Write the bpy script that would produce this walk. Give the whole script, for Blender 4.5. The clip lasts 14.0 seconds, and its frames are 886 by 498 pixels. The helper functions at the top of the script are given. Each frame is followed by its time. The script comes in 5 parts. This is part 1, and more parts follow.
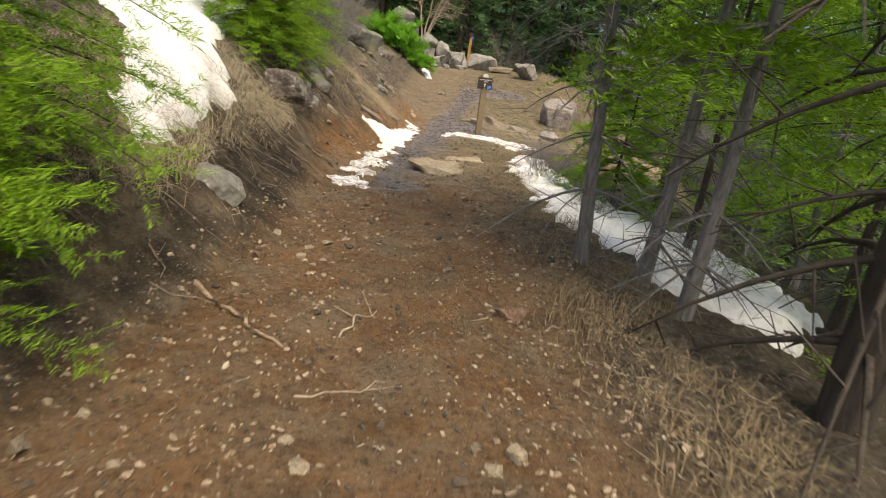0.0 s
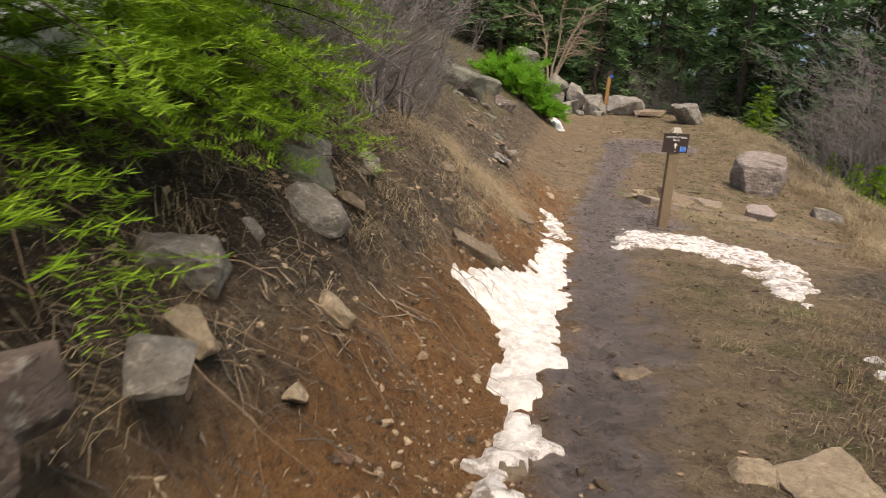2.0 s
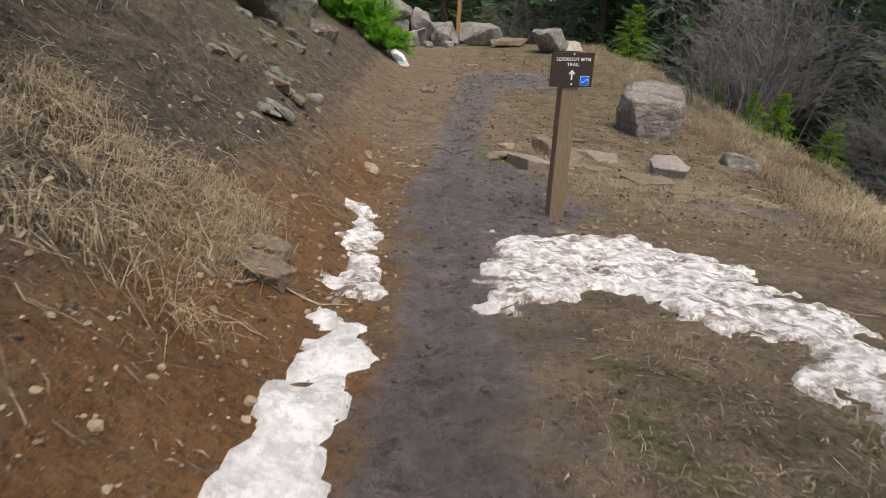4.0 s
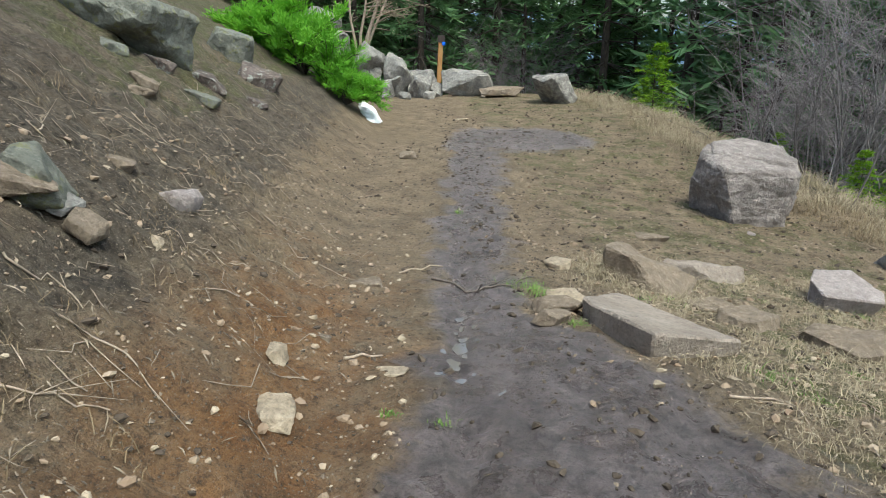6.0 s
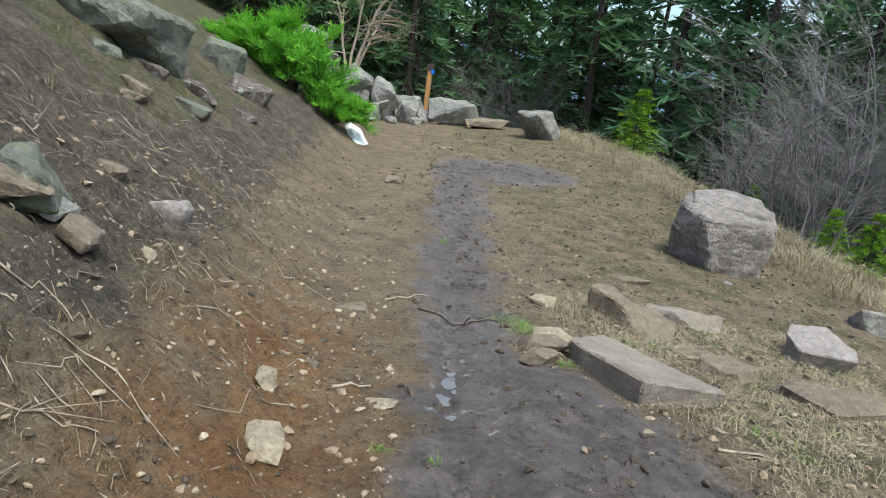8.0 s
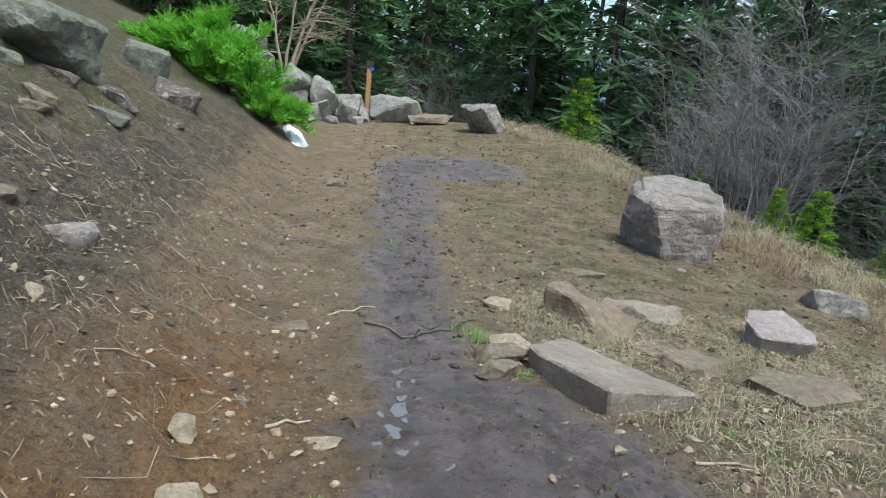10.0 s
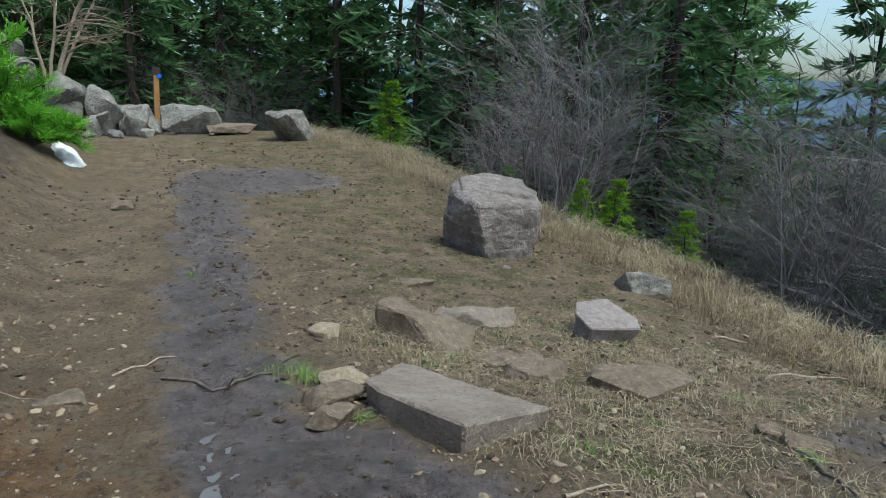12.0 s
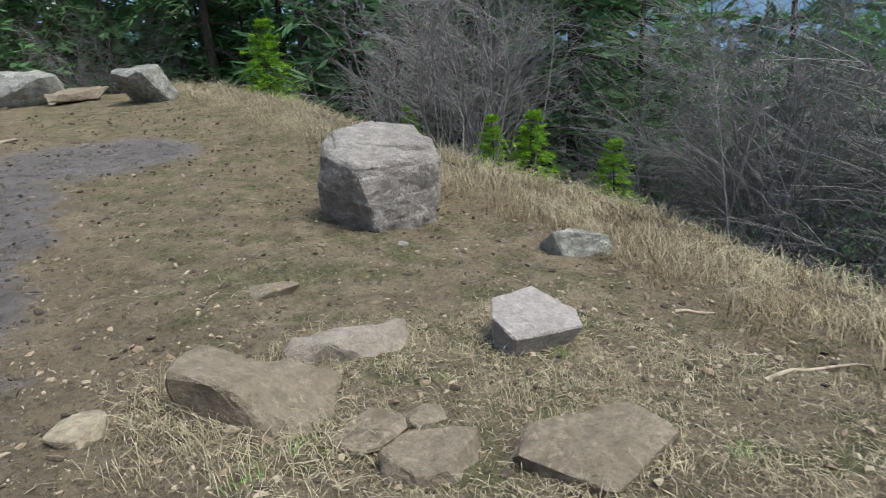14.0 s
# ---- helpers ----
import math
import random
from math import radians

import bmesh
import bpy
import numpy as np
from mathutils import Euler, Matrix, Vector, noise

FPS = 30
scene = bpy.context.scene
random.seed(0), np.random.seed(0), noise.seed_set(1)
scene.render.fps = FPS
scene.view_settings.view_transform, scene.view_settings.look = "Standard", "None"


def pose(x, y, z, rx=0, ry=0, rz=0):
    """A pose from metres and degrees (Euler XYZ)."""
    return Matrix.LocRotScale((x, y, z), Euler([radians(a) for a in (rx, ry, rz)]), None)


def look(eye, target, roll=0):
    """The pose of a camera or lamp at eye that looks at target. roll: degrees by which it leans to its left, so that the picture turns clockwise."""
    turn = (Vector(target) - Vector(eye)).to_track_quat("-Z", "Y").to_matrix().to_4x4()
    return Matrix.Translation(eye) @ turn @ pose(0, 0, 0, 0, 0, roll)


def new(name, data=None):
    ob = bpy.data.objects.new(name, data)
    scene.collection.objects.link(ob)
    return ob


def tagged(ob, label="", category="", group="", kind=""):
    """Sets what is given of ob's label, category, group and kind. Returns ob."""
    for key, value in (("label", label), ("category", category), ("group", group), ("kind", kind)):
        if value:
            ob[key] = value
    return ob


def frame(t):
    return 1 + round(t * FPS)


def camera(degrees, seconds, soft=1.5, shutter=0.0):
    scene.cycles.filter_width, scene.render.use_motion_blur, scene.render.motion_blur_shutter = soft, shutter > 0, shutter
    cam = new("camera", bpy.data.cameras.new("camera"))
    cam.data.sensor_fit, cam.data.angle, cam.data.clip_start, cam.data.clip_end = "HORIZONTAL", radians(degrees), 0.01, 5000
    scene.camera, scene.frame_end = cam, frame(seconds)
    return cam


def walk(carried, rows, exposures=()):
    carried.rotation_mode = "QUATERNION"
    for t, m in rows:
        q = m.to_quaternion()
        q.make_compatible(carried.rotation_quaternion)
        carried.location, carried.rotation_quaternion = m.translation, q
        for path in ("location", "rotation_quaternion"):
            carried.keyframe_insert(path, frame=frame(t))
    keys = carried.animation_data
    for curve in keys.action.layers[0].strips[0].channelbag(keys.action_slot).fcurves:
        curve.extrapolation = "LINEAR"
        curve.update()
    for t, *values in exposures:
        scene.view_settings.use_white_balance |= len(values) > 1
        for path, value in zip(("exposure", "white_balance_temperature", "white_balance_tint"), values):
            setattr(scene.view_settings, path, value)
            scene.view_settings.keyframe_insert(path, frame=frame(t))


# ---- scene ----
cam = camera(70.4, 14.0, soft=0.7, shutter=0.12)
# the walk: seconds, place, yaw, pitch, roll
ROWS = [
    (0, 0.000, 0.000, 1.000, 1.20, -21.15, -6.85),
    (0.5, 0.022, 1.439, 0.846, 3.01, -20.02, -7.59),
    (1, -0.102, 2.776, 0.767, 9.88, -18.65, -6.59),
    (1.5, -0.323, 3.900, 0.719, 14.88, -18.08, -6.50),
    (2, -0.498, 4.723, 0.668, 11.30, -17.89, -2.31),
    (2.2, -0.518, 5.066, 0.643, 5.55, -17.81, -0.52),
    (4.3, -0.205, 8.602, 0.143, -1.42, -22.71, -1.92),
    (4.5, -0.228, 9.027, 0.112, 0.07, -22.00, -2.72),
    (5, -0.237, 9.988, -0.038, 4.07, -21.63, -2.46),
    (5.5, -0.278, 10.749, -0.093, 1.70, -19.93, -0.67),
    (6, -0.273, 11.229, -0.118, -3.84, -17.88, -1.00),
    (6.5, -0.355, 11.262, -0.106, -5.15, -16.21, -4.16),
    (7, -0.373, 11.260, -0.101, -5.18, -15.53, -5.73),
    (9.3, -0.371, 11.269, -0.111, -5.24, -15.41, -5.64),
    (9.5, -0.359, 11.273, -0.105, -6.65, -15.29, -5.11),
    (10, -0.306, 11.503, -0.121, -10.28, -15.36, -3.59),
    (10.5, -0.201, 11.718, -0.161, -18.60, -15.58, -0.98),
    (11, -0.196, 11.840, -0.156, -27.47, -14.69, -1.18),
    (11.5, -0.220, 11.844, -0.148, -27.58, -14.02, -2.65),
    (12, -0.197, 11.849, -0.154, -27.32, -14.05, -2.15),
    (12.5, -0.118, 11.965, -0.165, -27.18, -14.59, -1.17),
    (13, 0.090, 12.272, -0.199, -28.32, -16.44, 1.50),
    (13.2, 0.213, 12.371, -0.207, -33.68, -17.47, 3.83),
    (13.5, 0.462, 12.501, -0.165, -43.30, -19.11, 6.66),
    (14, 0.707, 12.798, -0.257, -35.57, -19.43, 2.76),
]
# the picture's brightness and white balance: warm at first, then cooler
EXPOSURES = [(0, 1.08, 7900, 4), (0.5, 1.3, 7500, 6), (1, 0.47, 7400, 2), (1.5, 0.38, 7900, 6), (2, 0.9, 7900, 10), (4.4, 0.65, 6700, 5), (5.5, 1.22, 6400, -3), (6.5, 1.22, 6000, -6), (9.5, 1.15, 5900, -6), (11, 1.0, 5700, -7), (12.5, 0.6, 5850, -7), (13, 0.82, 5900, -5), (13.5, 1.1, 5900, -6), (14, 1.15, 6000, -5)]
walk(cam, [(t, pose(x, y, z, 90 + pitch, roll, yaw)) for t, x, y, z, yaw, pitch, roll in ROWS], EXPOSURES)

# ---- light ----
world = bpy.data.worlds.new("sky")
scene.world = world
world.use_nodes = True
wn = world.node_tree.nodes
sky = wn.new("ShaderNodeTexSky")
sky.sky_type, sky.sun_disc = "NISHITA", False
sky.sun_elevation, sky.sun_rotation = radians(66), radians(150)
sky.air_density, sky.dust_density, sky.ozone_density = 1.0, 4.0, 1.0
wn["Background"].inputs["Strength"].default_value = 0.15
world.node_tree.links.new(sky.outputs["Color"], wn["Background"].inputs["Color"])
sun = new("sun", bpy.data.lights.new("sun", "SUN"))
sun.data.energy, sun.data.angle, sun.data.color = 1.15, radians(24), (1.0, 0.95, 0.88)
sun.matrix_world = look((3.1, -5.4, 14), (0, 0, 0))


# ---- materials ----
class Mat:
    """A node material with short ways to add noise, ramps and mixes."""

    def __init__(self, name, rough=0.9, metal=0.0):
        self.m = bpy.data.materials.new(name)
        self.m.use_nodes = True
        self.n, self.l = self.m.node_tree.nodes, self.m.node_tree.links
        self.b = self.n["Principled BSDF"]
        self.b.inputs["Roughness"].default_value = rough
        self.b.inputs["Metallic"].default_value = metal
        self.b.inputs["Specular IOR Level"].default_value = 0.3
        self.co = self.n.new("ShaderNodeTexCoord").outputs["Object"]

    def link(self, a, b):
        self.l.new(a, b)

    def noise(self, scale, detail=5, rough=0.6, stretch=None, co=None):
        t = self.n.new("ShaderNodeTexNoise")
        t.inputs["Scale"].default_value, t.inputs["Detail"].default_value, t.inputs["Roughness"].default_value = scale, detail, rough
        src = co or self.co
        if stretch:
            mp = self.n.new("ShaderNodeMapping")
            mp.inputs["Scale"].default_value = stretch
            self.link(src, mp.inputs["Vector"])
            src = mp.outputs["Vector"]
        self.link(src, t.inputs["Vector"])
        return t.outputs["Fac"]

    def voronoi(self, scale, feature="F1", co=None):
        t = self.n.new("ShaderNodeTexVoronoi")
        t.feature = feature
        t.inputs["Scale"].default_value = scale
        self.link(co or self.co, t.inputs["Vector"])
        return t.outputs["Distance"], (t.outputs["Color"] if feature == "F1" else None)

    def ramp(self, fac, stops):
        r = self.n.new("ShaderNodeValToRGB")
        while len(r.color_ramp.elements) < len(stops):
            r.color_ramp.elements.new(0.5)
        for e, (p, c) in zip(r.color_ramp.elements, stops):
            e.position = p
            e.color = (*c, 1) if isinstance(c, tuple) else (c, c, c, 1)
        self.link(fac, r.inputs["Fac"])
        return r.outputs["Color"]

    def mix(self, fac, a, b, kind="MIX"):
        x = self.n.new("ShaderNodeMix")
        x.data_type, x.blend_type = "RGBA", kind
        for sock, v in ((x.inputs["Factor"], fac), (x.inputs["A"], a), (x.inputs["B"], b)):
            if isinstance(v, (int, float)):
                sock.default_value = v if sock.name == "Factor" else (v, v, v, 1)
            elif isinstance(v, tuple):
                sock.default_value = (*v, 1)
            else:
                self.link(v, sock)
        return x.outputs["Result"]

    def math(self, op, a, b=0.0):
        x = self.n.new("ShaderNodeMath")
        x.operation = op
        for sock, v in zip(x.inputs, (a, b)):
            if isinstance(v, (int, float)):
                sock.default_value = v
            else:
                self.link(v, sock)
        return x.outputs[0]

    def attr(self, name):
        a = self.n.new("ShaderNodeAttribute")
        a.attribute_name = name
        return a.outputs["Fac"]

    def rand(self):
        return self.n.new("ShaderNodeObjectInfo").outputs["Random"]

    def island(self):
        return self.n.new("ShaderNodeNewGeometry").outputs["Random Per Island"]

    def colour(self, c):
        if isinstance(c, tuple):
            self.b.inputs["Base Color"].default_value = (*c, 1)
        else:
            self.link(c, self.b.inputs["Base Color"])
        return self

    def rough(self, r):
        self.link(r, self.b.inputs["Roughness"])
        return self

    def bump(self, h, dist=0.02, strength=0.6):
        x = self.n.new("ShaderNodeBump")
        x.inputs["Distance"].default_value, x.inputs["Strength"].default_value = dist, strength
        self.link(h, x.inputs["Height"])
        self.link(x.outputs["Normal"], self.b.inputs["Normal"])
        return self


def make_ground():
    m = Mat("earth")
    big, mid, fine, tiny = m.noise(0.9), m.noise(6, 7, 0.7), m.noise(38, 7, 0.78), m.noise(150, 4, 0.75)
    grit_d, grit_c = m.voronoi(60)
    grit2_d, grit2_c = m.voronoi(150)
    dirt = m.mix(m.ramp(mid, [(0.38, 0.0), (0.6, 1.0)]), (0.165, 0.12, 0.078), (0.32, 0.245, 0.165))
    dirt = m.mix(m.ramp(big, [(0.35, 0.0), (0.7, 0.8)]), dirt, (0.231, 0.171, 0.111))
    clay = m.mix(m.ramp(mid, [(0.3, 0.0), (0.72, 1.0)]), (0.215, 0.098, 0.034), (0.335, 0.18, 0.077))
    litter = m.mix(m.ramp(m.noise(17, 7, 0.75), [(0.36, 0.0), (0.66, 1.0)]), (0.046, 0.037, 0.029), (0.185, 0.152, 0.115))
    # dark bank soil, blackened further to hold the shade of firs and overhang
    shaded_soil = m.mix(m.ramp(m.noise(14, 7, 0.75), [(0.38, 0.0), (0.68, 1.0)]), (0.016, 0.013, 0.009), (0.089, 0.063, 0.041))
    moss = m.mix(m.ramp(fine, [(0.35, 0.0), (0.7, 1.0)]), (0.067, 0.074, 0.022), (0.163, 0.163, 0.067))
    mud = m.mix(m.ramp(m.noise(11, 7, 0.72), [(0.34, 0.0), (0.66, 1.0)]), (0.094, 0.075, 0.073), (0.28, 0.226, 0.219))
    duff = m.mix(m.ramp(m.noise(3, 5), [(0.35, 0.0), (0.7, 1.0)]), (0.037, 0.033, 0.022), (0.089, 0.081, 0.044))
    ragged = m.math("MULTIPLY", m.math("SUBTRACT", m.noise(3.5, 8, 0.7), 0.5), 2.0)

    def zone(name, lo=0.3, hi=0.72):
        return m.ramp(m.math("ADD", m.attr(name), ragged), [(lo, 0.0), (hi, 1.0)])

    col = m.mix(zone("clay", 0.2, 0.9), dirt, clay)
    col = m.mix(zone("litter", 0.2, 0.8), col, litter)
    col = m.mix(zone("shaded_soil", 0.3, 0.8), col, shaded_soil)
    col = m.mix(zone("forest"), col, duff)
    col = m.mix(m.math("MULTIPLY", zone("moss", 0.35, 0.6), 0.75), col, moss)
    mudz = zone("mud", 0.3, 0.68)
    col = m.mix(mudz, col, mud)
    dry = m.math("SUBTRACT", 1.0, m.math("MULTIPLY", mudz, 0.75))
    grains = m.ramp(grit_d, [(0.13, 1.0), (0.24, 0.0)])
    pick = m.ramp(grit_c, [(0.42, 0.0), (0.46, 1.0)])
    grains = m.math("MULTIPLY", m.math("MULTIPLY", grains, pick), dry)
    col = m.mix(m.math("MULTIPLY", grains, 0.8), col, m.mix(m.noise(20), (0.222, 0.163, 0.111), (0.407, 0.348, 0.274)))
    small = m.math("MULTIPLY", m.ramp(grit2_d, [(0.16, 1.0), (0.34, 0.0)]), m.math("MULTIPLY", m.ramp(grit2_c, [(0.4, 0.0), (0.5, 1.0)]), dry))
    col = m.mix(m.math("MULTIPLY", small, 0.55), col, (0.311, 0.259, 0.200))
    col = m.mix(m.ramp(fine, [(0.34, 0.75), (0.5, 0.0)]), col, (0.037, 0.028, 0.021))
    col = m.mix(m.ramp(tiny, [(0.34, 0.5), (0.5, 0.0)]), col, (0.052, 0.038, 0.028))
    col = m.mix(m.ramp(fine, [(0.56, 0.0), (0.75, 0.5)]), col, (0.311, 0.252, 0.185))
    damp = m.ramp(m.noise(2.2, 7, 0.72), [(0.38, 0.45), (0.54, 0.0)])
    col = m.mix(damp, col, m.mix(0.55, col, (0.03, 0.022, 0.016)))
    m.colour(col)
    wet = m.ramp(m.noise(7, 6, 0.7), [(0.38, 0.12), (0.58, 0.55)])
    m.rough(m.mix(mudz, 0.92, wet))
    m.link(m.math("ADD", m.math("MULTIPLY", mudz, 0.45), 0.25), m.b.inputs["Specular IOR Level"])
    h = m.math("ADD", m.math("MULTIPLY", fine, 0.7), m.math("ADD", m.math("MULTIPLY", mid, 1.2), m.math("ADD", m.math("MULTIPLY", grains, 0.5), m.math("MULTIPLY", tiny, 0.25))))
    m.bump(h, 0.05, 1.0)
    return m.m


def make_rock(name, dark, light, lichen=0.0, spots=(0.45, 0.44, 0.36), mottle=0.6):
    m = Mat(name, 0.88)
    a = m.noise(5, 7, 0.65)
    strata = m.noise(5, 6, 0.7, (0.5, 0.7, 2.2))
    fine = m.noise(45, 7, 0.75)
    c = m.mix(m.ramp(a, [(0.32, 0.0), (0.7, 1.0)]), dark, light)
    c = m.mix(m.ramp(strata, [(0.4, 0.3), (0.46, 0.0)]), c, tuple(v * 0.6 for v in dark))
    c = m.mix(m.ramp(fine, [(0.36, 0.6), (0.52, 0.0)]), c, tuple(v * 0.5 for v in dark))
    c = m.mix(m.ramp(m.noise(15, 7, 0.75), [(0.4, mottle), (0.54, 0.0)]), c, tuple(v * 0.6 for v in dark))
    c = m.mix(m.ramp(m.noise(24, 6, 0.7), [(0.55, 0.0), (0.7, mottle)]), c, tuple(min(0.8, v * 1.35) for v in light))
    c = m.mix(m.math("MULTIPLY", m.rand(), 0.35), c, tuple(v * 0.8 for v in light))
    if lichen:
        c = m.mix(m.math("MULTIPLY", m.ramp(m.noise(11, 4, 0.7), [(0.55, 0.0), (0.63, 1.0)]), lichen), c, spots)
    m.colour(c)
    m.bump(m.math("ADD", m.math("MULTIPLY", strata, 0.5), m.math("ADD", m.math("MULTIPLY", fine, 0.5), m.math("ADD", a, m.noise(14, 6, 0.7)))), 0.035, 0.9)
    return m.m


def make_plain(name, a, b, scale=30, rough=0.85, stretch=None, bump=0.01, island=0.0, spread=None):
    m = Mat(name, rough)
    n = m.noise(scale, 5, 0.65, stretch)
    c = m.mix(m.ramp(n, [(0.3, 0.0), (0.7, 1.0)]), a, b)
    if island:
        c = m.mix(m.math("MULTIPLY", m.island(), island), c, spread or tuple(v * 0.4 for v in a))
    m.colour(c).bump(n, bump, 0.6)
    return m.m


def make_needles(name, a, b, tint):
    m = Mat(name, 0.7)
    c = m.mix(m.island(), a, b)
    c = m.mix(m.math("MULTIPLY", m.rand(), 0.5), c, tint)
    m.colour(c)
    m.b.inputs["Subsurface Weight"].default_value = 0.0
    t = m.n.new("ShaderNodeBsdfTranslucent")
    m.link(c, t.inputs["Color"])
    s = m.n.new("ShaderNodeMixShader")
    s.inputs[0].default_value = 0.4
    m.link(m.b.outputs[0], s.inputs[1])
    m.link(t.outputs[0], s.inputs[2])
    m.link(s.outputs[0], m.n["Material Output"].inputs["Surface"])
    return m.m


def make_snow():
    m = Mat("snow", 0.75)
    dirty = m.attr("dirty")
    speck = m.ramp(m.noise(16, 8, 0.75), [(0.44, 0.0), (0.55, 1.0)])
    blot = m.ramp(m.noise(7, 6, 0.7), [(0.36, 0.0), (0.6, 1.0)])
    c = m.mix(m.math("MULTIPLY", dirty, 0.32), (0.93, 0.93, 0.94), (0.6, 0.53, 0.5))
    c = m.mix(m.math("MULTIPLY", m.math("MULTIPLY", speck, dirty), m.math("ADD", m.math("MULTIPLY", blot, 0.8), 0.25)), c, (0.2, 0.15, 0.12))
    m.colour(c).bump(m.noise(26, 7, 0.75), 0.025, 0.9)
    return m.m


GROUND = make_ground()
GREY = make_rock("grey_stone", (0.15, 0.138, 0.128), (0.4, 0.372, 0.34), 0.4)
MOSSY = make_rock("lichen_stone", (0.12, 0.12, 0.1), (0.27, 0.27, 0.225), 0.85, (0.190, 0.190, 0.092))
TAN = make_rock("tan_stone", (0.190, 0.141, 0.099), (0.324, 0.261, 0.198))
PALE = make_rock("pale_stone", (0.3, 0.235, 0.165), (0.54, 0.44, 0.325), mottle=0.35)
BOULDER = make_rock("boulder_stone", (0.13, 0.106, 0.096), (0.4, 0.345, 0.32), 0.25, (0.2, 0.2, 0.17), mottle=0.5)
RED = make_rock("reddish_stone", (0.183, 0.106, 0.071), (0.296, 0.190, 0.134))
QUARTZ = make_rock("quartz_stone", (0.27, 0.225, 0.21), (0.46, 0.395, 0.375), 0.3, (0.2, 0.19, 0.19))
LEDGE = make_rock("ledge_stone", (0.085, 0.07, 0.062), (0.24, 0.185, 0.16), 0.8, (0.34, 0.35, 0.31))
SLAB = make_rock("slab_stone", (0.22, 0.175, 0.14), (0.42, 0.35, 0.295), mottle=0.22)
SNOW = make_snow()
BARK = make_plain("bark", (0.085, 0.075, 0.07), (0.25, 0.235, 0.225), 40, 0.9, (1, 1, 0.25), 0.02)
DARKBARK = make_plain("dark_bark", (0.03, 0.024, 0.02), (0.085, 0.066, 0.052), 30, 0.9, (1, 1, 0.25), 0.03)
GREYTWIG = make_plain("grey_twigs", (0.12, 0.107, 0.106), (0.28, 0.255, 0.25), 20, 0.85)
STICK = make_plain("weathered_stick", (0.2, 0.15, 0.11), (0.42, 0.34, 0.26), 30, 0.85, (1, 1, 1), 0.005)
DARKSTICK = make_plain("wet_stick", (0.06, 0.048, 0.04), (0.16, 0.13, 0.11), 30, 0.6)
ROOT = make_plain("root_bark", (0.16, 0.11, 0.075), (0.36, 0.26, 0.18), 40, 0.85)
DULLSTRAW = make_plain("brown_grass", (0.16, 0.115, 0.065), (0.33, 0.25, 0.15), 20, 0.8, None, 0.002, 0.7, (0.09, 0.062, 0.04))
MIDSTRAW = make_plain("tan_grass", (0.3, 0.235, 0.145), (0.5, 0.41, 0.28), 20, 0.8, None, 0.002, 0.7, (0.1, 0.072, 0.046))
STRAW = make_plain("dry_grass", (0.33, 0.27, 0.17), (0.5, 0.42, 0.29), 20, 0.8, None, 0.002, 0.6, (0.16, 0.12, 0.08))
GREENGRASS = make_plain("fresh_grass", (0.1, 0.17, 0.03), (0.17, 0.26, 0.06), 20, 0.7)
FIR = make_needles("fir_needles", (0.1, 0.21, 0.012), (0.28, 0.45, 0.03), (0.17, 0.31, 0.02))
JUNIPER = make_needles("bright_needles", (0.1, 0.29, 0.015), (0.22, 0.47, 0.04), (0.15, 0.36, 0.03))
PINE = make_needles("pine_needles", (0.085, 0.165, 0.06), (0.165, 0.275, 0.1), (0.1, 0.2, 0.1))
POSTWOOD = make_plain("post_wood", (0.14, 0.1, 0.06), (0.27, 0.21, 0.14), 25, 0.8, (6, 6, 0.5), 0.006)
CAPWOOD = make_plain("bleached_wood", (0.32, 0.29, 0.24), (0.5, 0.46, 0.4), 40, 0.85)
ORANGEWOOD = make_plain("stained_wood", (0.3, 0.15, 0.05), (0.42, 0.23, 0.09), 25, 0.8, (6, 6, 0.5), 0.004)
SIGNBROWN = make_plain("brown_paint", (0.036, 0.025, 0.022), (0.052, 0.036, 0.031), 90, 0.55, None, 0.001)
WHITE = make_plain("white_paint", (0.74, 0.74, 0.74), (0.82, 0.82, 0.82), 60, 0.6, None, 0.001)
BLUE = make_plain("blue_paint", (0.01, 0.11, 0.62), (0.015, 0.15, 0.75), 60, 0.5, None, 0.001)
LIGHTBLUE = make_plain("light_blue_paint", (0.3, 0.6, 0.9), (0.35, 0.65, 0.95), 60, 0.5, None, 0.001)
STEEL = make_plain("bolt_steel", (0.6, 0.6, 0.6), (0.7, 0.7, 0.7), 60, 0.4, None, 0.001)
# the blue of distant haze is mixed into this colour
HILL = make_plain("haze_tinted_hill", (0.1, 0.16, 0.24), (0.16, 0.23, 0.32), 0.02, 1.0)
_w = Mat("water", 0.04)
_w.colour((0.13, 0.115, 0.105))
_w.b.inputs["Specular IOR Level"].default_value = 1.0
WATER = _w.m


# ---- ground: one sheet, a path cut across a hillside ----
def along(table, v):
    """Smooth value of a table of (station, value) at v."""
    for i in range(len(table) - 1):
        if v <= table[i + 1][0] or i == len(table) - 2:
            a, b = table[i], table[i + 1]
            k = max(0.0, min(1.0, (v - a[0]) / (b[0] - a[0])))
            p, n = table[i - 1] if i else a, table[i + 2] if i + 2 < len(table) else b
            w = b[0] - a[0]
            m0, m1 = (b[1] - p[1]) / (b[0] - p[0]) * w, (n[1] - a[1]) / (n[0] - a[0]) * w
            return (2 * k**3 - 3 * k * k + 1) * a[1] + (k**3 - 2 * k * k + k) * m0 + (3 * k * k - 2 * k**3) * b[1] + (k**3 - k * k) * m1


def clamp01(v):
    return max(0.0, min(1.0, v))


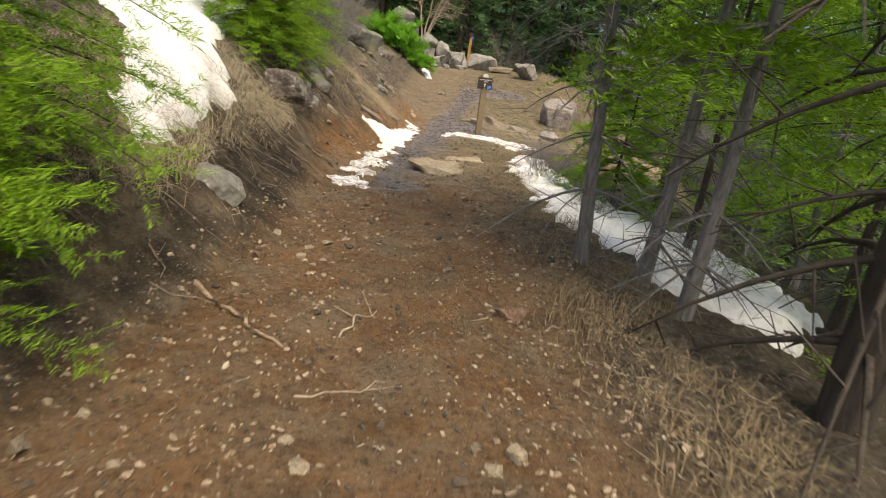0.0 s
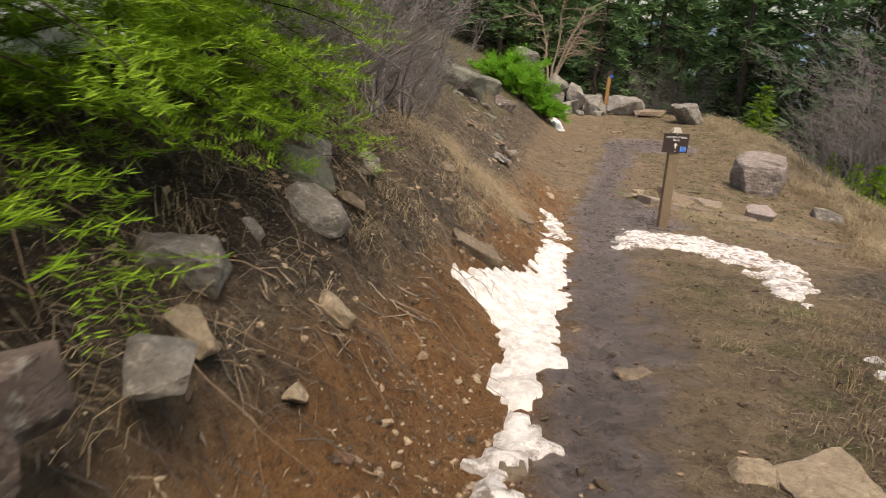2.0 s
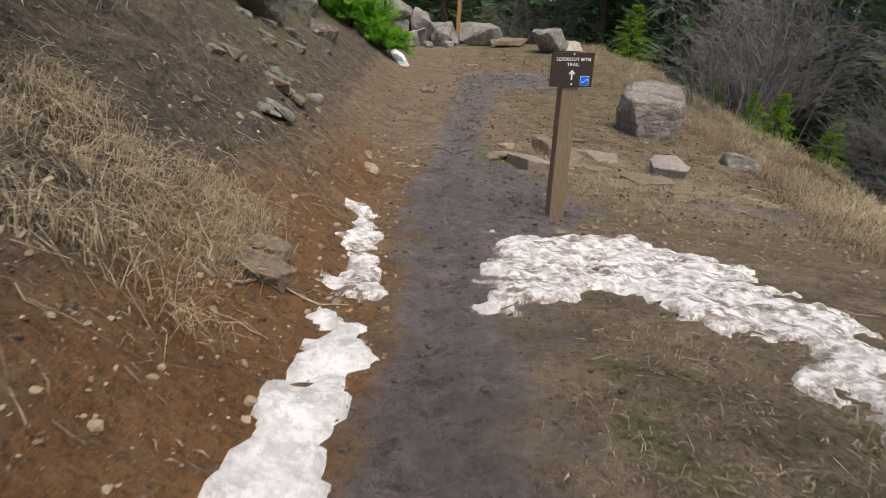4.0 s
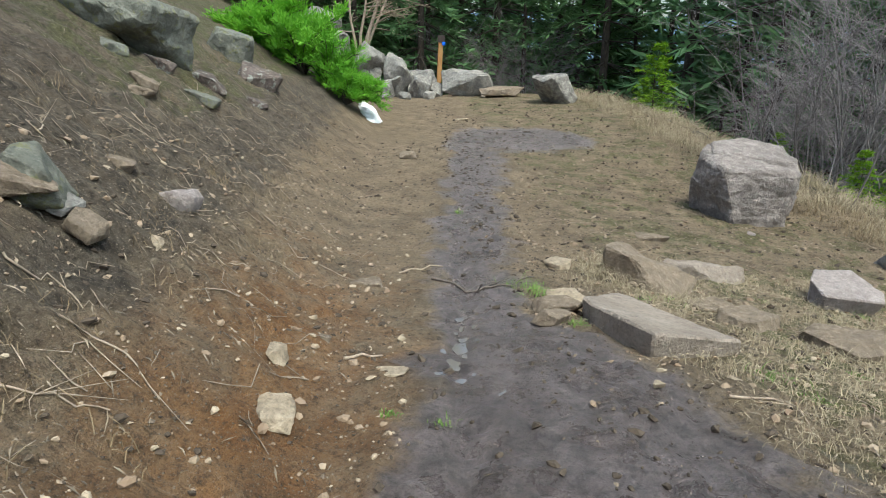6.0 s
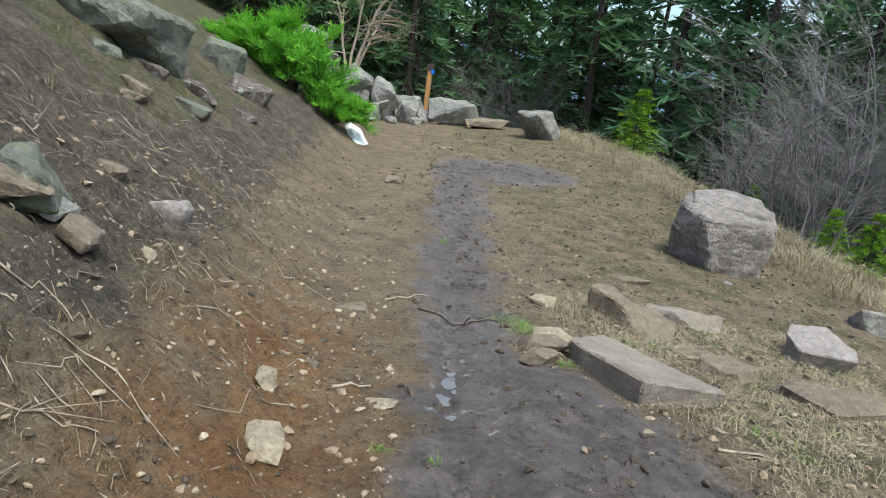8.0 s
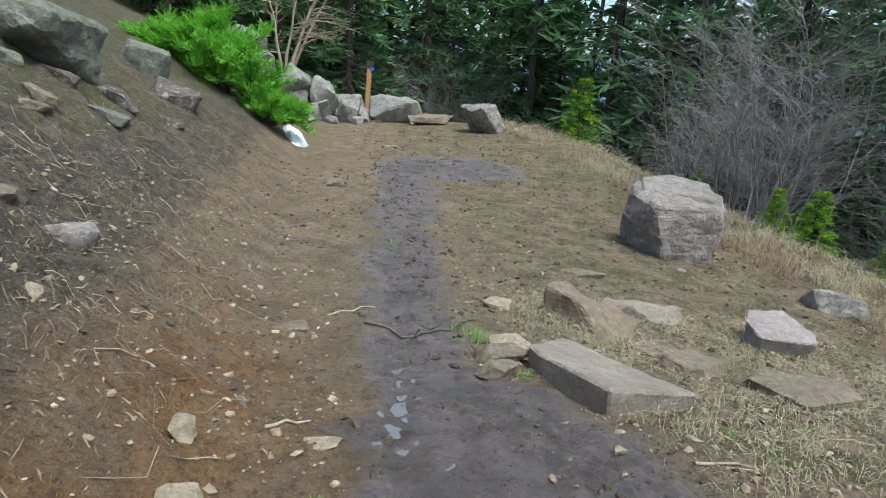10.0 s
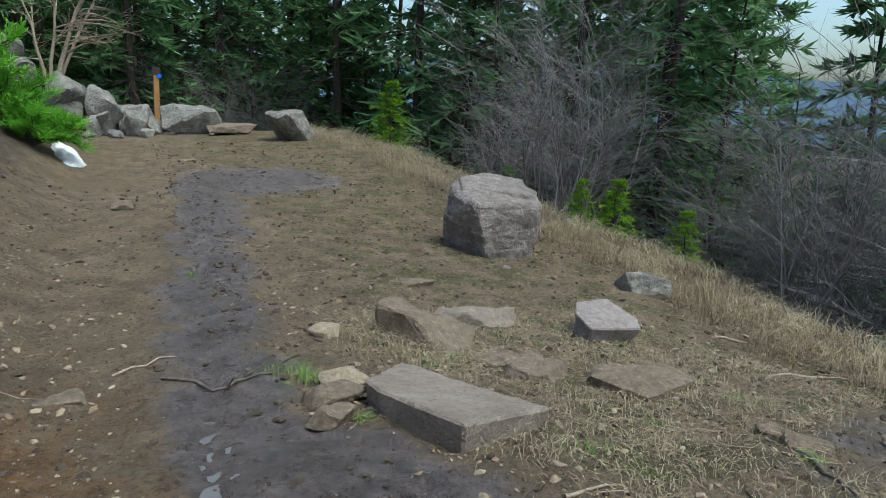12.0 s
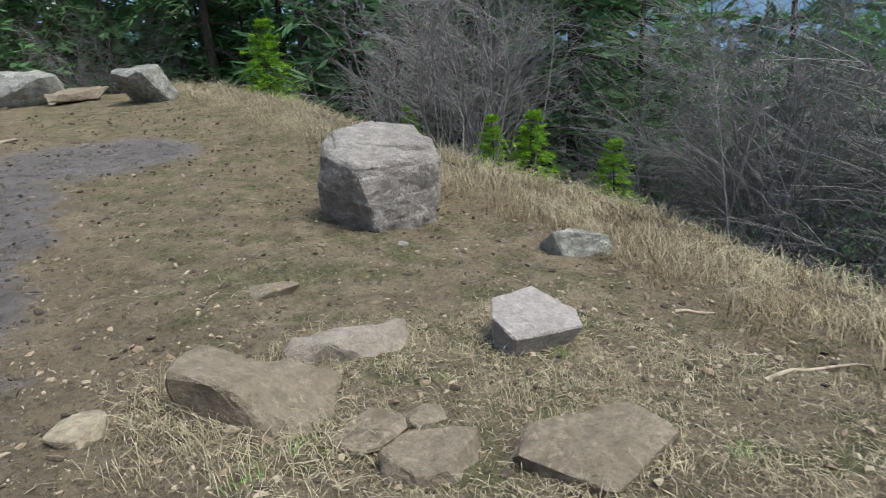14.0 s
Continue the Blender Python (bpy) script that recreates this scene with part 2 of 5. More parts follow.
LEVEL = [(-6, 0.6), (-3, 0.35), (0, 0.1), (2, -0.05), (4, -0.22), (6, -0.42), (8, -0.65), (10, -0.92), (12, -1.18), (13.2, -1.205), (14.2, -1.325), (17, -1.42), (20, -1.38), (25, -1.22), (30, -1.3)]
TOE = [(-6, -0.8), (1, -0.77), (4, -0.7), (5.5, -0.72), (7, -0.62), (9, -0.5), (10.3, -0.56), (12, -0.52), (13.2, -0.46), (14.2, -0.5), (16, -0.62), (19, -0.58), (22, -0.5), (24, -0.6), (28, -0.7)]
EDGE = [(-6, 0.7), (0, 0.65), (3, 0.6), (4.7, 0.5), (6.5, 0.65), (8, 1.0), (10, 1.8), (12, 3.3), (14, 4.4), (16, 4.8), (20, 4.3), (24, 4.0), (26, 3.2), (28, 2.5)]
CROSS = [(-6, 0), (6, 0), (9, 0.03), (12, 0.08), (13.5, 0.13), (15, 0.13), (16.2, 0.09), (18, 0.06), (20, 0), (24, -0.04), (28, -0.04)]
RISE = [(-6, 0.9), (7, 0.92), (10, 0.9), (12, 0.85), (14, 0.74), (18, 0.62), (22, 0.7), (28, 0.7)]
UPPER = [(-6, 0.4), (4, 0.42), (6, 0.5), (9, 0.65), (12, 0.72), (16, 0.7), (20, 0.6), (24, 0.55), (28, 0.5)]
DROP = [(-6, 0.27), (8, 0.27), (11, 0.5), (13, 0.62), (28, 0.62)]
MUD_L = [(4.2, -0.5), (6, -0.52), (8, -0.38), (10.6, -0.3), (12.9, -0.22), (15.2, 0.0), (19, 0.35), (20.3, 0.5)]
MUD_R = [(4.2, -0.12), (5.6, -0.24), (6.5, -0.14), (9, 0.12), (11, 0.3), (12.2, 1.0), (13.2, 0.75), (13.8, 0.4), (14.8, 0.45), (16.2, 0.58), (18.2, 0.9), (20.3, 1.0)]
_rows = {}


def station(y):
    yy = min(max(y, -6.0), 28.0)
    key = round(yy, 3)
    if key not in _rows:
        _rows[key] = [along(t, yy) for t in (LEVEL, TOE, EDGE, CROSS, RISE, UPPER, DROP, MUD_L, MUD_R)]
    return _rows[key]


def ground(x, y):
    """Height of the smooth ground."""
    z, toe, edge, cross, rise, upper, drop, *_ = station(y)
    d = toe - x
    if d > 0:
        if d < 1:
            z += rise * d * d / (d + 0.12)
        elif d < 8:
            z += rise / 1.12 + (d - 1) * upper
        else:
            z += rise / 1.12 + 7 * upper + (1 - math.exp(-(d - 8) / 60)) * 15
    z -= cross * max(0.0, min(x, edge) - 0.4)
    e = x - edge
    if e > 0:
        e = min(e, 30.0)
        z -= drop * e * e / (e + 0.5) + max(0.0, e - 2.5) * (0.62 - drop)
    f = y - 27
    if f > 0:
        f = min(f, 40.0)
        z -= 0.4 * f * f / (f + 2) * max(0.0, min(1.0, (x + 3) / 3))
    return z


def relief(x, y):
    """Small unevenness of the ground."""
    z, toe, edge, *_ = station(y)
    d = toe - x
    p = Vector((x, y, 0))
    amp = 0.02 + 0.05 * max(0.0, min(1.0, d / 0.5)) + 0.03 * max(0.0, min(1.0, (x - edge) / 0.5))
    hollow = 0.12 * math.exp(-((x + 1.02) / 0.14) ** 2 - ((y - 5.25) / 0.3) ** 2)
    r = -hollow + amp * noise.noise(p * 3.1) + 0.6 * amp * noise.noise(p * 8.3) + (0.35 * amp + 0.012) * noise.noise(p * 13.0)
    ml, mr = station(y)[7:9]
    if 4.3 < y < 20.3 and ml < x < mr:
        k = clamp01(min(x - ml, mr - x) / 0.12)
        r += k * (0.012 * noise.noise(p * 6.3) + 0.026 * abs(noise.noise(p * 9.0)) - 0.012)
        r -= 0.022 * math.exp(-((x - ml - 0.14 - 0.06 * noise.noise(p * 1.1)) / 0.04) ** 2)
    if -6 < y < 4.2 and abs(x) < 0.6:
        r -= 0.012 * math.exp(-((x + 0.1) / 0.22) ** 2)
    return r


def top(x, y):
    return ground(x, y) + relief(x, y)


def zones(x, y):
    """How far a spot is mud, clay, litter, moss, forest floor, soil darkened for shade."""
    z, toe, edge, *_ = station(y)
    d = toe - x
    q = Vector((x, y, 2.0))
    x += 0.16 * noise.noise(q * 1.3) + 0.1 * noise.noise(q * 4.1)
    mud = 0.0
    if 4.0 < y < 20.6:
        a, b = along(MUD_L, y), along(MUD_R, y)
        mud = clamp01(min((x - a) / 0.28, (b - x) / 0.45) + 0.5) * clamp01((y - 4.1) / 0.3) * clamp01((20.6 - y) / 0.5)
    pud = math.hypot((x - 1.45) / 1.05, (y - 20.25) / 0.85)
    mud = max(mud, clamp01((1.15 - pud) / 0.3))
    trail2 = math.hypot((x - 2.9) / 1.3, (y - 12.9) / 0.45)
    mud = max(mud, 0.5 * clamp01((1.1 - trail2) / 0.4))
    clay = clamp01(1.15 - abs(d - 0.15) / (0.75 if y < 9.5 else 0.6)) * clamp01((y - 4.6) / 1.0) * clamp01((15.5 - y) / 2) * (1.0 if y < 11.5 else 0.72)
    if y < 5.2 and -0.9 < x < 0.75:
        clay = max(clay, 0.62 * clamp01((5.2 - y) / 0.8))
    litter = clamp01((d - (0.45 if y > 9 else 0.3)) / 0.25) * 0.75
    if x > 0:
        litter = max(litter, clamp01((x - edge + 0.25) / 0.4) * 0.8)
    moss = 0.42 * clamp01((x - 0.7) / 0.5) * clamp01((y - 11.5) / 1.5) * clamp01((4.5 - x) / 1)
    moss = max(moss, 0.45 * clamp01((x - 0.05) / 0.3) * clamp01((y - 5.6) / 0.8) * clamp01((10.8 - y) / 1.5) * clamp01((1.4 - x) / 0.5))
    moss = max(moss, 0.5 * clamp01((d - 1.0) / 0.4) * clamp01((y - 14) / 2))
    forest = clamp01((x - edge - 0.8) / 1.5) if x > edge else clamp01((d - 3.0) / 2)
    forest = max(forest, clamp01((y - 27.5) / 2))
    # band on the cut bank where shade is painted over the dark soil
    shaded_soil = clamp01((d - ((0.12 - 0.22 * clamp01((4.4 - y) / 0.8)) if y < 4.7 else 0.12 + 0.36 * clamp01((y - 4.7) / 0.6))) / 0.25) * clamp01((1.15 - d) / 0.25) * clamp01((9.0 - y) / 2) * (0.62 if y < 2.4 else 0.62 + 0.18 * clamp01(y - 2.4))
    return mud, clay, litter, moss, forest, shaded_soil


def stations(lo, hi, step, reach):
    """Even steps from lo to hi, then ever longer ones out to reach on both sides."""
    mid = list(np.arange(lo, hi + step / 2, step))
    out, s, v = [], step, hi
    while v < reach:
        s *= 1.22
        v += s
        out.append(v)
    back, s, v = [], step, lo
    while v > -reach:
        s *= 1.22
        v -= s
        back.append(v)
    return back[::-1] + mid + out


def mesh_of(name, verts, faces, material, smooth=True, attrs=None):
    me = bpy.data.meshes.new(name)
    me.from_pydata(verts, [], faces)
    me.materials.append(material)
    if smooth:
        me.polygons.foreach_set("use_smooth", [True] * len(me.polygons))
    for key, vals in (attrs or {}).items():
        at = me.attributes.new(key, "FLOAT", "POINT")
        at.data.foreach_set("value", vals)
    me.update()
    return me


def build_ground():
    xs, ys = stations(-2.5, 4.1, 0.033, 700), stations(0.4, 18.0, 0.033, 700)
    verts, at = [], {k: [] for k in ("mud", "clay", "litter", "moss", "forest", "shaded_soil")}
    for y in ys:
        for x in xs:
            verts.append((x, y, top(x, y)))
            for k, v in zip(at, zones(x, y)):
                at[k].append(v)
    w = len(xs)
    faces = [(j * w + i, j * w + i + 1, (j + 1) * w + i + 1, (j + 1) * w + i) for j in range(len(ys) - 1) for i in range(w - 1)]
    return tagged(new("ground", mesh_of("ground", verts, faces, GROUND, True, at)), "brown dirt hillside trail with a muddy tread and clay bank", "ground", kind="structure")


build_ground()


# ---- helpers for things ----
def part(name, me, parent, label="", m=None):
    """Links a mesh as one part under a thing."""
    ob = new(name, me)
    ob.parent = parent
    if m is not None:
        ob.matrix_basis = m
    return tagged(ob, label) if label else ob


def from_bm(name, bm, material, smooth=False):
    me = bpy.data.meshes.new(name)
    bm.to_mesh(me)
    bm.free()
    me.materials.append(material)
    if smooth:
        me.polygons.foreach_set("use_smooth", [True] * len(me.polygons))
    return me


def box_mesh(name, sx, sy, sz, material, bevel=0.004, base=True):
    """A bevelled block; its base at z 0, or centred."""
    bm = bmesh.new()
    bmesh.ops.create_cube(bm, size=1)
    for v in bm.verts:
        v.co = Vector((v.co.x * sx, v.co.y * sy, (v.co.z + (0.5 if base else 0)) * sz))
    if bevel:
        bmesh.ops.bevel(bm, geom=bm.edges[:], offset=bevel, segments=2, affect="EDGES", profile=0.5)
    return from_bm(name, bm, material)


# ---- stones ----
def hull_rock(name, corners, material, rough=0.03, layers=0.0, chip=0.05, edge=0.1, seed=0):
    """A broken stone: the hull of its corners, with chipped edges and rough, slightly layered faces. Lengths are shares of its size."""
    bm = bmesh.new()
    for c in corners:
        bm.verts.new(c)
    r = bmesh.ops.convex_hull(bm, input=bm.verts[:])
    bmesh.ops.delete(bm, geom=[g for g in {*r["geom_interior"], *r["geom_unused"]} if isinstance(g, bmesh.types.BMVert)], context="VERTS")
    bmesh.ops.dissolve_limit(bm, angle_limit=radians(9), verts=bm.verts[:], edges=bm.edges[:])
    size = max(max(c[i] for c in corners) - min(c[i] for c in corners) for i in range(3))
    if chip:
        bmesh.ops.bevel(bm, geom=bm.edges[:], offset=chip * size, segments=1, affect="EDGES", profile=0.5, clamp_overlap=True)
    bmesh.ops.triangulate(bm, faces=bm.faces[:])
    for _ in range(6):
        long = [e for e in bm.edges if e.calc_length() > edge * size]
        if not long or len(bm.verts) > 9000:
            break
        bmesh.ops.subdivide_edges(bm, edges=long, cuts=1)
        bmesh.ops.triangulate(bm, faces=[f for f in bm.faces if len(f.verts) > 3])
    bm.normal_update()
    off = Vector((seed * 1.7 % 41, seed * 2.3 % 37, seed * 3.1 % 29))
    moved = []
    for v in bm.verts:
        q = v.co / size * 2.2 + off
        k = noise.noise(q) + 0.6 * noise.noise(q * 2.7) + 0.4 * noise.noise(q * 6.5) + 0.22 * noise.noise(q * 14)
        if layers:
            w = (q.z * 3.2 + 0.9 * noise.noise(q * 0.8)) % 1.0
            k += layers * (w - 0.5) * (1 - abs(v.normal.z)) + 0.5 * layers * ((q.z * 7.7 + noise.noise(q * 1.5)) % 1.0 - 0.5) * (1 - abs(v.normal.z))
        moved.append(v.co + v.normal * (rough * size * k))
    for v, p in zip(bm.verts, moved):
        v.co = p
    me = from_bm(name, bm, material, True)
    me.set_sharp_from_angle(angle=radians(24))
    return me


def rock_mesh(name, seed, w, d, h, material, cuts=11, level=3, flat=0.0, rough=0.05, layers=0.0, block=0.0):
    """An angular stone of that size; its base at z 0. flat: how level its upper side is; block: how square it is."""
    rng = random.Random(seed)
    square = 0.55 - 0.25 * block
    pts = []
    for _ in range(7 + cuts):
        u = Vector((rng.gauss(0, 1), rng.gauss(0, 1), rng.gauss(0, 1))).normalized()
        p = Vector([math.copysign(abs(c) ** square, c) for c in u]) * rng.uniform(0.8, 1.0)
        if flat:
            p.z = max(-0.7, min(p.z, 0.75 - 0.45 * flat + 0.12 * p.x))
        pts.append(p)
    lo = [min(p[i] for p in pts) for i in range(3)]
    hi = [max(p[i] for p in pts) for i in range(3)]
    pts = [((p.x - (lo[0] + hi[0]) / 2) / (hi[0] - lo[0]) * w, (p.y - (lo[1] + hi[1]) / 2) / (hi[1] - lo[1]) * d, (p.z - lo[2]) / (hi[2] - lo[2]) * h) for p in pts]
    return hull_rock(name, pts, material, rough * 0.75, layers * 8, 0.025, {2: 0.3, 3: 0.17, 4: 0.085, 5: 0.06, 6: 0.04}[level], seed)


_count = [0]


def stone(x, y, w, h, material, label, d=None, turn=None, sink=0.25, flat=0.0, tilt=(0, 0), name="stone", group="", z=None, **kw):
    """A single stone that lies bedded in the ground at x, y."""
    _count[0] += 1
    rng = random.Random(1000 + _count[0])
    d = d or w * rng.uniform(0.65, 0.9)
    turn = rng.uniform(0, 360) if turn is None else turn
    if w < 0.45:
        h, sink = h * 0.72, sink + 0.12
    me = rock_mesh(name, 77 + _count[0], w, d, h, material, flat=flat, level=kw.pop("level", 4 if w > 0.2 else 3 if w > 0.09 else 2), **kw)
    ob = new(name, me)
    base = ground(x, y) if z is None else z
    fall = math.degrees(math.atan((ground(x - 0.1, y) - ground(x + 0.1, y)) / 0.2)) * (0.75 if z is None else 0.0)
    ob.matrix_basis = pose(x, y, base - sink * h, 0, fall, 0) @ pose(0, 0, 0, tilt[0], tilt[1], turn)
    return tagged(ob, label, "stone" if w < 0.45 else "boulder", group)


BED = "pale broken stone bedded in the dirt"
# boulders
def great_boulder():
    """The square boulder: a level, stepped top and an undercut front."""
    corners = [(-0.37, -0.34, 0.56), (0.36, -0.36, 0.54), (-0.3, -0.38, 0.3), (0.4, -0.32, 0.3), (-0.2, -0.36, 0.0), (0.3, -0.36, 0.0), (-0.26, 0.28, 0.7), (0.12, 0.3, 0.75), (0.5, 0.22, 0.68), (-0.36, 0.2, 0.0), (0.52, 0.25, 0.0), (-0.38, 0.1, 0.62), (0.46, -0.1, 0.64), (-0.42, 0.15, 0.3), (0.55, 0.05, 0.35)]
    root = tagged(new("boulder"), "large grey layered boulder with a level top, on bare dirt", "boulder")
    x, y = 2.97, 16.92
    root.matrix_basis = pose(x, y, ground(x, y) - 0.06)
    part("block", hull_rock("block", corners, BOULDER, 0.03, 0.22, 0.018, 0.03, 5), root)
    slabs = [(-0.36, -0.06, 0.02), (-0.1, -0.16, 0.0), (0.4, -0.3, 0.0), (0.44, 0.1, 0.03), (0.1, 0.3, 0.06), (-0.24, 0.24, 0.05)]
    part("top_layer", hull_rock("top_layer", [(px * k, py * k + 0.04, 0.55 + 0.2 * (py + 0.3) + z * 0.6 + h) for px, py, z in slabs for k, h in ((0.98, 0.0), (0.86, 0.06))], BOULDER, 0.024, 0.2, 0.015, 0.035, 9), root, "split upper layer of the boulder")


great_boulder()
stone(2.78, 23.9, 0.95, 0.62, GREY, "grey angular boulder at the edge of the clearing", 0.7, 30, 0.1, 0.3, (0, 5), "boulder")
stone(1.25, 25.9, 1.3, 0.66, GREY, "broad grey boulder with a dark hollow under it", 0.8, 0, 0.1, 0.0, (0, 8), "boulder")
stone(1.95, 25.4, 1.0, 0.24, TAN, "low flat slab of tan rock beside a boulder", 0.6, 10, 0.15, 0.8, (0, 0), "slab")
for bx, by, bw, bh, bz, lab in (
    (-0.42, 26.3, 1.0, 1.15, None, "tall pale grey boulder leaning in a rock pile"),
    (-0.05, 26.4, 0.9, 0.85, None, "pale grey boulder at the back of a rock pile"),
    (0.12, 25.8, 0.6, 0.6, None, "grey broken boulder low in a rock pile"),
    (-0.45, 25.6, 0.5, 0.45, None, "grey broken block in a rock pile"),
    (-0.15, 25.8, 0.6, 0.6, None, "grey split block in a rock pile"),
    (0.38, 25.5, 0.38, 0.3, None, "small grey block at the foot of a rock pile"),
    (-0.12, 25.3, 0.34, 0.28, None, "small grey block at the foot of a rock pile"),
    (-0.6, 25.3, 0.28, 0.22, None, "small grey block at the foot of a rock pile"),
    (0.62, 26.1, 0.45, 0.35, None, "grey block at the foot of a marker post"),
    (-1.45, 27.2, 1.0, 1.0, None, "grey boulder above a rock pile"),
    (-2.0, 27.6, 1.1, 1.0, None, "tilted grey boulder above a rock pile"),
    (-1.0, 26.8, 0.6, 0.7, None, "grey block above a rock pile"),
    (-2.5, 28.4, 1.1, 1.2, None, "grey boulder high on the wooded slope"),
):
    stone(bx, by, bw, bh, GREY, lab, bw * 0.8, bx * 700 % 360, 0.12, 0, (by * 97 % 44 - 22, bx * 83 % 44 - 22), "boulder", "rock pile", layers=0.03, cuts=8, block=0.2)
stone(-3.05, 17.5, 1.5, 0.62, MOSSY, "large grey-green lichen-covered rock jutting from the bank", 0.9, -12, 0.48, 0.5, (0, -4), "boulder", level=6, layers=0.03, block=0.8)
stone(-2.15, 17.75, 0.36, 0.2, LEDGE, "grey split rock below a lichen-covered rock", 0.4, 10, 0.25, 0.3)
stone(-2.42, 17.2, 0.3, 0.16, LEDGE, "dark flat rock below a lichen-covered rock", 0.2, -10, 0.25, 0.6)
stone(-2.6, 16.75, 0.24, 0.12, MOSSY, "grey flat rock below a lichen-covered rock", 0.16, 30, 0.2, 0.5)
stone(-2.1, 15.9, 0.28, 0.12, TAN, "long tan rock on the mossy slope", 0.12, 40, 0.25, 0.5)
stone(-2.22, 16.3, 0.3, 0.1, TAN, "flat tan rock on the mossy slope", 0.14, -20, 0.25, 0.6)
stone(-2.02, 17.0, 0.32, 0.14, MOSSY, "grey rock on the mossy slope", 0.2, 15, 0.4, 0.4)
stone(-1.8, 18.2, 0.26, 0.12, LEDGE, "grey rock on the mossy slope", 0.2, -30, 0.4, 0.3)
stone(-2.0, 19.2, 0.5, 0.26, LEDGE, "grey rock jutting from the slope beside a juniper", 0.36, 20, 0.25, 0.3)
stone(-2.45, 19.8, 0.6, 0.4, MOSSY, "grey-green rock high on the slope", 0.5, 0, 0.2, 0.3)
def bank_ledge():
    """The rock that juts from the bank over a hollow, thin at its outer end."""
    corners = [(0.15, 0.14, -0.1), (0.13, 0.16, 0.0), (0.13, -0.06, -0.11), (0.11, -0.12, -0.02), (0.08, -0.12, 0.08), (0.04, -0.05, 0.14), (0.08, 0.04, 0.09), (-0.2, -0.1, 0.16), (-0.2, 0.14, 0.13), (-0.22, -0.12, -0.1), (-0.2, 0.16, -0.1), (0.0, 0.15, 0.09)]
    ob = new("boulder", hull_rock("boulder", corners, LEDGE, 0.045, 0.15, 0.03, 0.03, 11))
    ob.matrix_basis = pose(-1.22, 5.1, 0.24)
    return tagged(ob, "lichen-spotted reddish grey rock jutting from the clay bank", "boulder")


bank_ledge()
stone(-1.2, 5.32, 0.15, 0.16, LEDGE, "grey rock set in the clay bank beside a ledge", 0.18, 0, 0.3, 0.2, (0, 0), "stone", z=0.2)
stone(-1.2, 5.62, 0.12, 0.13, GREY, "pointed grey rock set in the clay bank", 0.12, 30, 0.4, 0, (10, 20), "stone", z=0.1)
stone(-1.42, 6.05, 0.24, 0.14, GREY, "grey rock under the roots of a fir", 0.18, 20, 0.3, 0.2)
stone(-1.38, 6.75, 0.26, 0.2, GREY, "grey lichened rock at the top of the bank", 0.2, -20, 0.3, 0.2)
stone(-1.5, 6.95, 0.24, 0.2, MOSSY, "grey-green rock at the top of the bank", 0.2, 40, 0.3)
stone(-1.42, 13.22, 0.24, 0.22, MOSSY, "rounded mossy rock on the slope", 0.26, 0, 0.2, 0, (0, 0))
stone(-1.04, 2.86, 0.26, 0.15, GREY, "grey weathered rock in the bank", 0.2, 20, 0.25)
stone(-0.95, 7.94, 0.3, 0.14, TAN, "tan ledge of rock showing in the bank", 0.2, 20, 0.35, 0.5)
stone(-0.82, 10.08, 0.22, 0.12, TAN, "layered tan rock at the foot of the bank", 0.16, 20, 0.25, 0.7, layers=0.05)
stone(-0.84, 10.36, 0.17, 0.1, TAN, "layered tan rock at the foot of the bank", 0.14, -10, 0.25, 0.7, layers=0.05)
# slabs beside the tread
stone(-0.02, 5.42, 0.48, 0.12, PALE, "flat pale tan slab beside the muddy tread", 0.36, -28, 0.35, 1.0, (-4, 5), "slab", cuts=7, block=0.5)
stone(0.1, 5.88, 0.26, 0.1, PALE, "flat pale tan stone beside the muddy tread", 0.17, -30, 0.3, 0.8)
stone(0.3, 6.4, 0.3, 0.1, PALE, "flat pale tan stone beside the muddy tread", 0.24, 15, 0.3, 0.8)
stone(0.12, 6.38, 0.15, 0.08, PALE, "pale stone beside the muddy tread", 0.12, 0, 0.3, 0.6)


def wedge_slab():
    """The long wedge-shaped slab with a sloped top and sheer sides."""
    rim = [(-0.12, 0.55, 0.18), (0.16, 0.85, 0.08), (0.22, 0.71, 0.09), (0.46, 0.16, 0.13), (0.00, 0.00, 0.25), (-0.12, 0.41, 0.20)]
    corners = rim + [(x * 0.97 + 0.01, y * 0.97 + 0.01, -0.06) for x, y, z in rim]
    ob = new("slab", hull_rock("slab", corners, SLAB, 0.011, 0.25, 0.012, 0.035, 3))
    ob.matrix_basis = pose(0.7, 13.36, -1.4)
    return tagged(ob, "long wedge-shaped tan slab lying beside the muddy tread", "stone")


wedge_slab()
stone(0.47, 13.95, 0.24, 0.15, TAN, "broken tan stone beside a wedge-shaped slab", 0.2, 10, 0.25)
stone(0.56, 14.12, 0.2, 0.15, PALE, "pale rounded stone beside a wedge-shaped slab", 0.18, 0, 0.25)
stone(0.4, 13.78, 0.16, 0.11, TAN, "broken tan stone beside a wedge-shaped slab", 0.14, 50, 0.25)
stone(1.2, 14.72, 0.56, 0.25, TAN, "tan rock half buried in dry grass", 0.38, -35, 0.3, 0.3, (0, 6))
stone(1.72, 15.0, 0.62, 0.2, SLAB, "thin grey slab half buried in the dirt", 0.2, -18, 0.5, 1.0, (0, 4), block=0.5)
stone(1.52, 14.08, 0.33, 0.16, TAN, "flat tan stone among dry grass", 0.24, -20, 0.3, 0.6)
stone(1.45, 14.35, 0.26, 0.09, TAN, "tan stone among dry grass", 0.2, 10, 0.35, 0.4)
stone(1.95, 13.85, 0.5, 0.13, TAN, "tan broken stone low among dry grass", 0.38, 5, 0.4, 0.8)
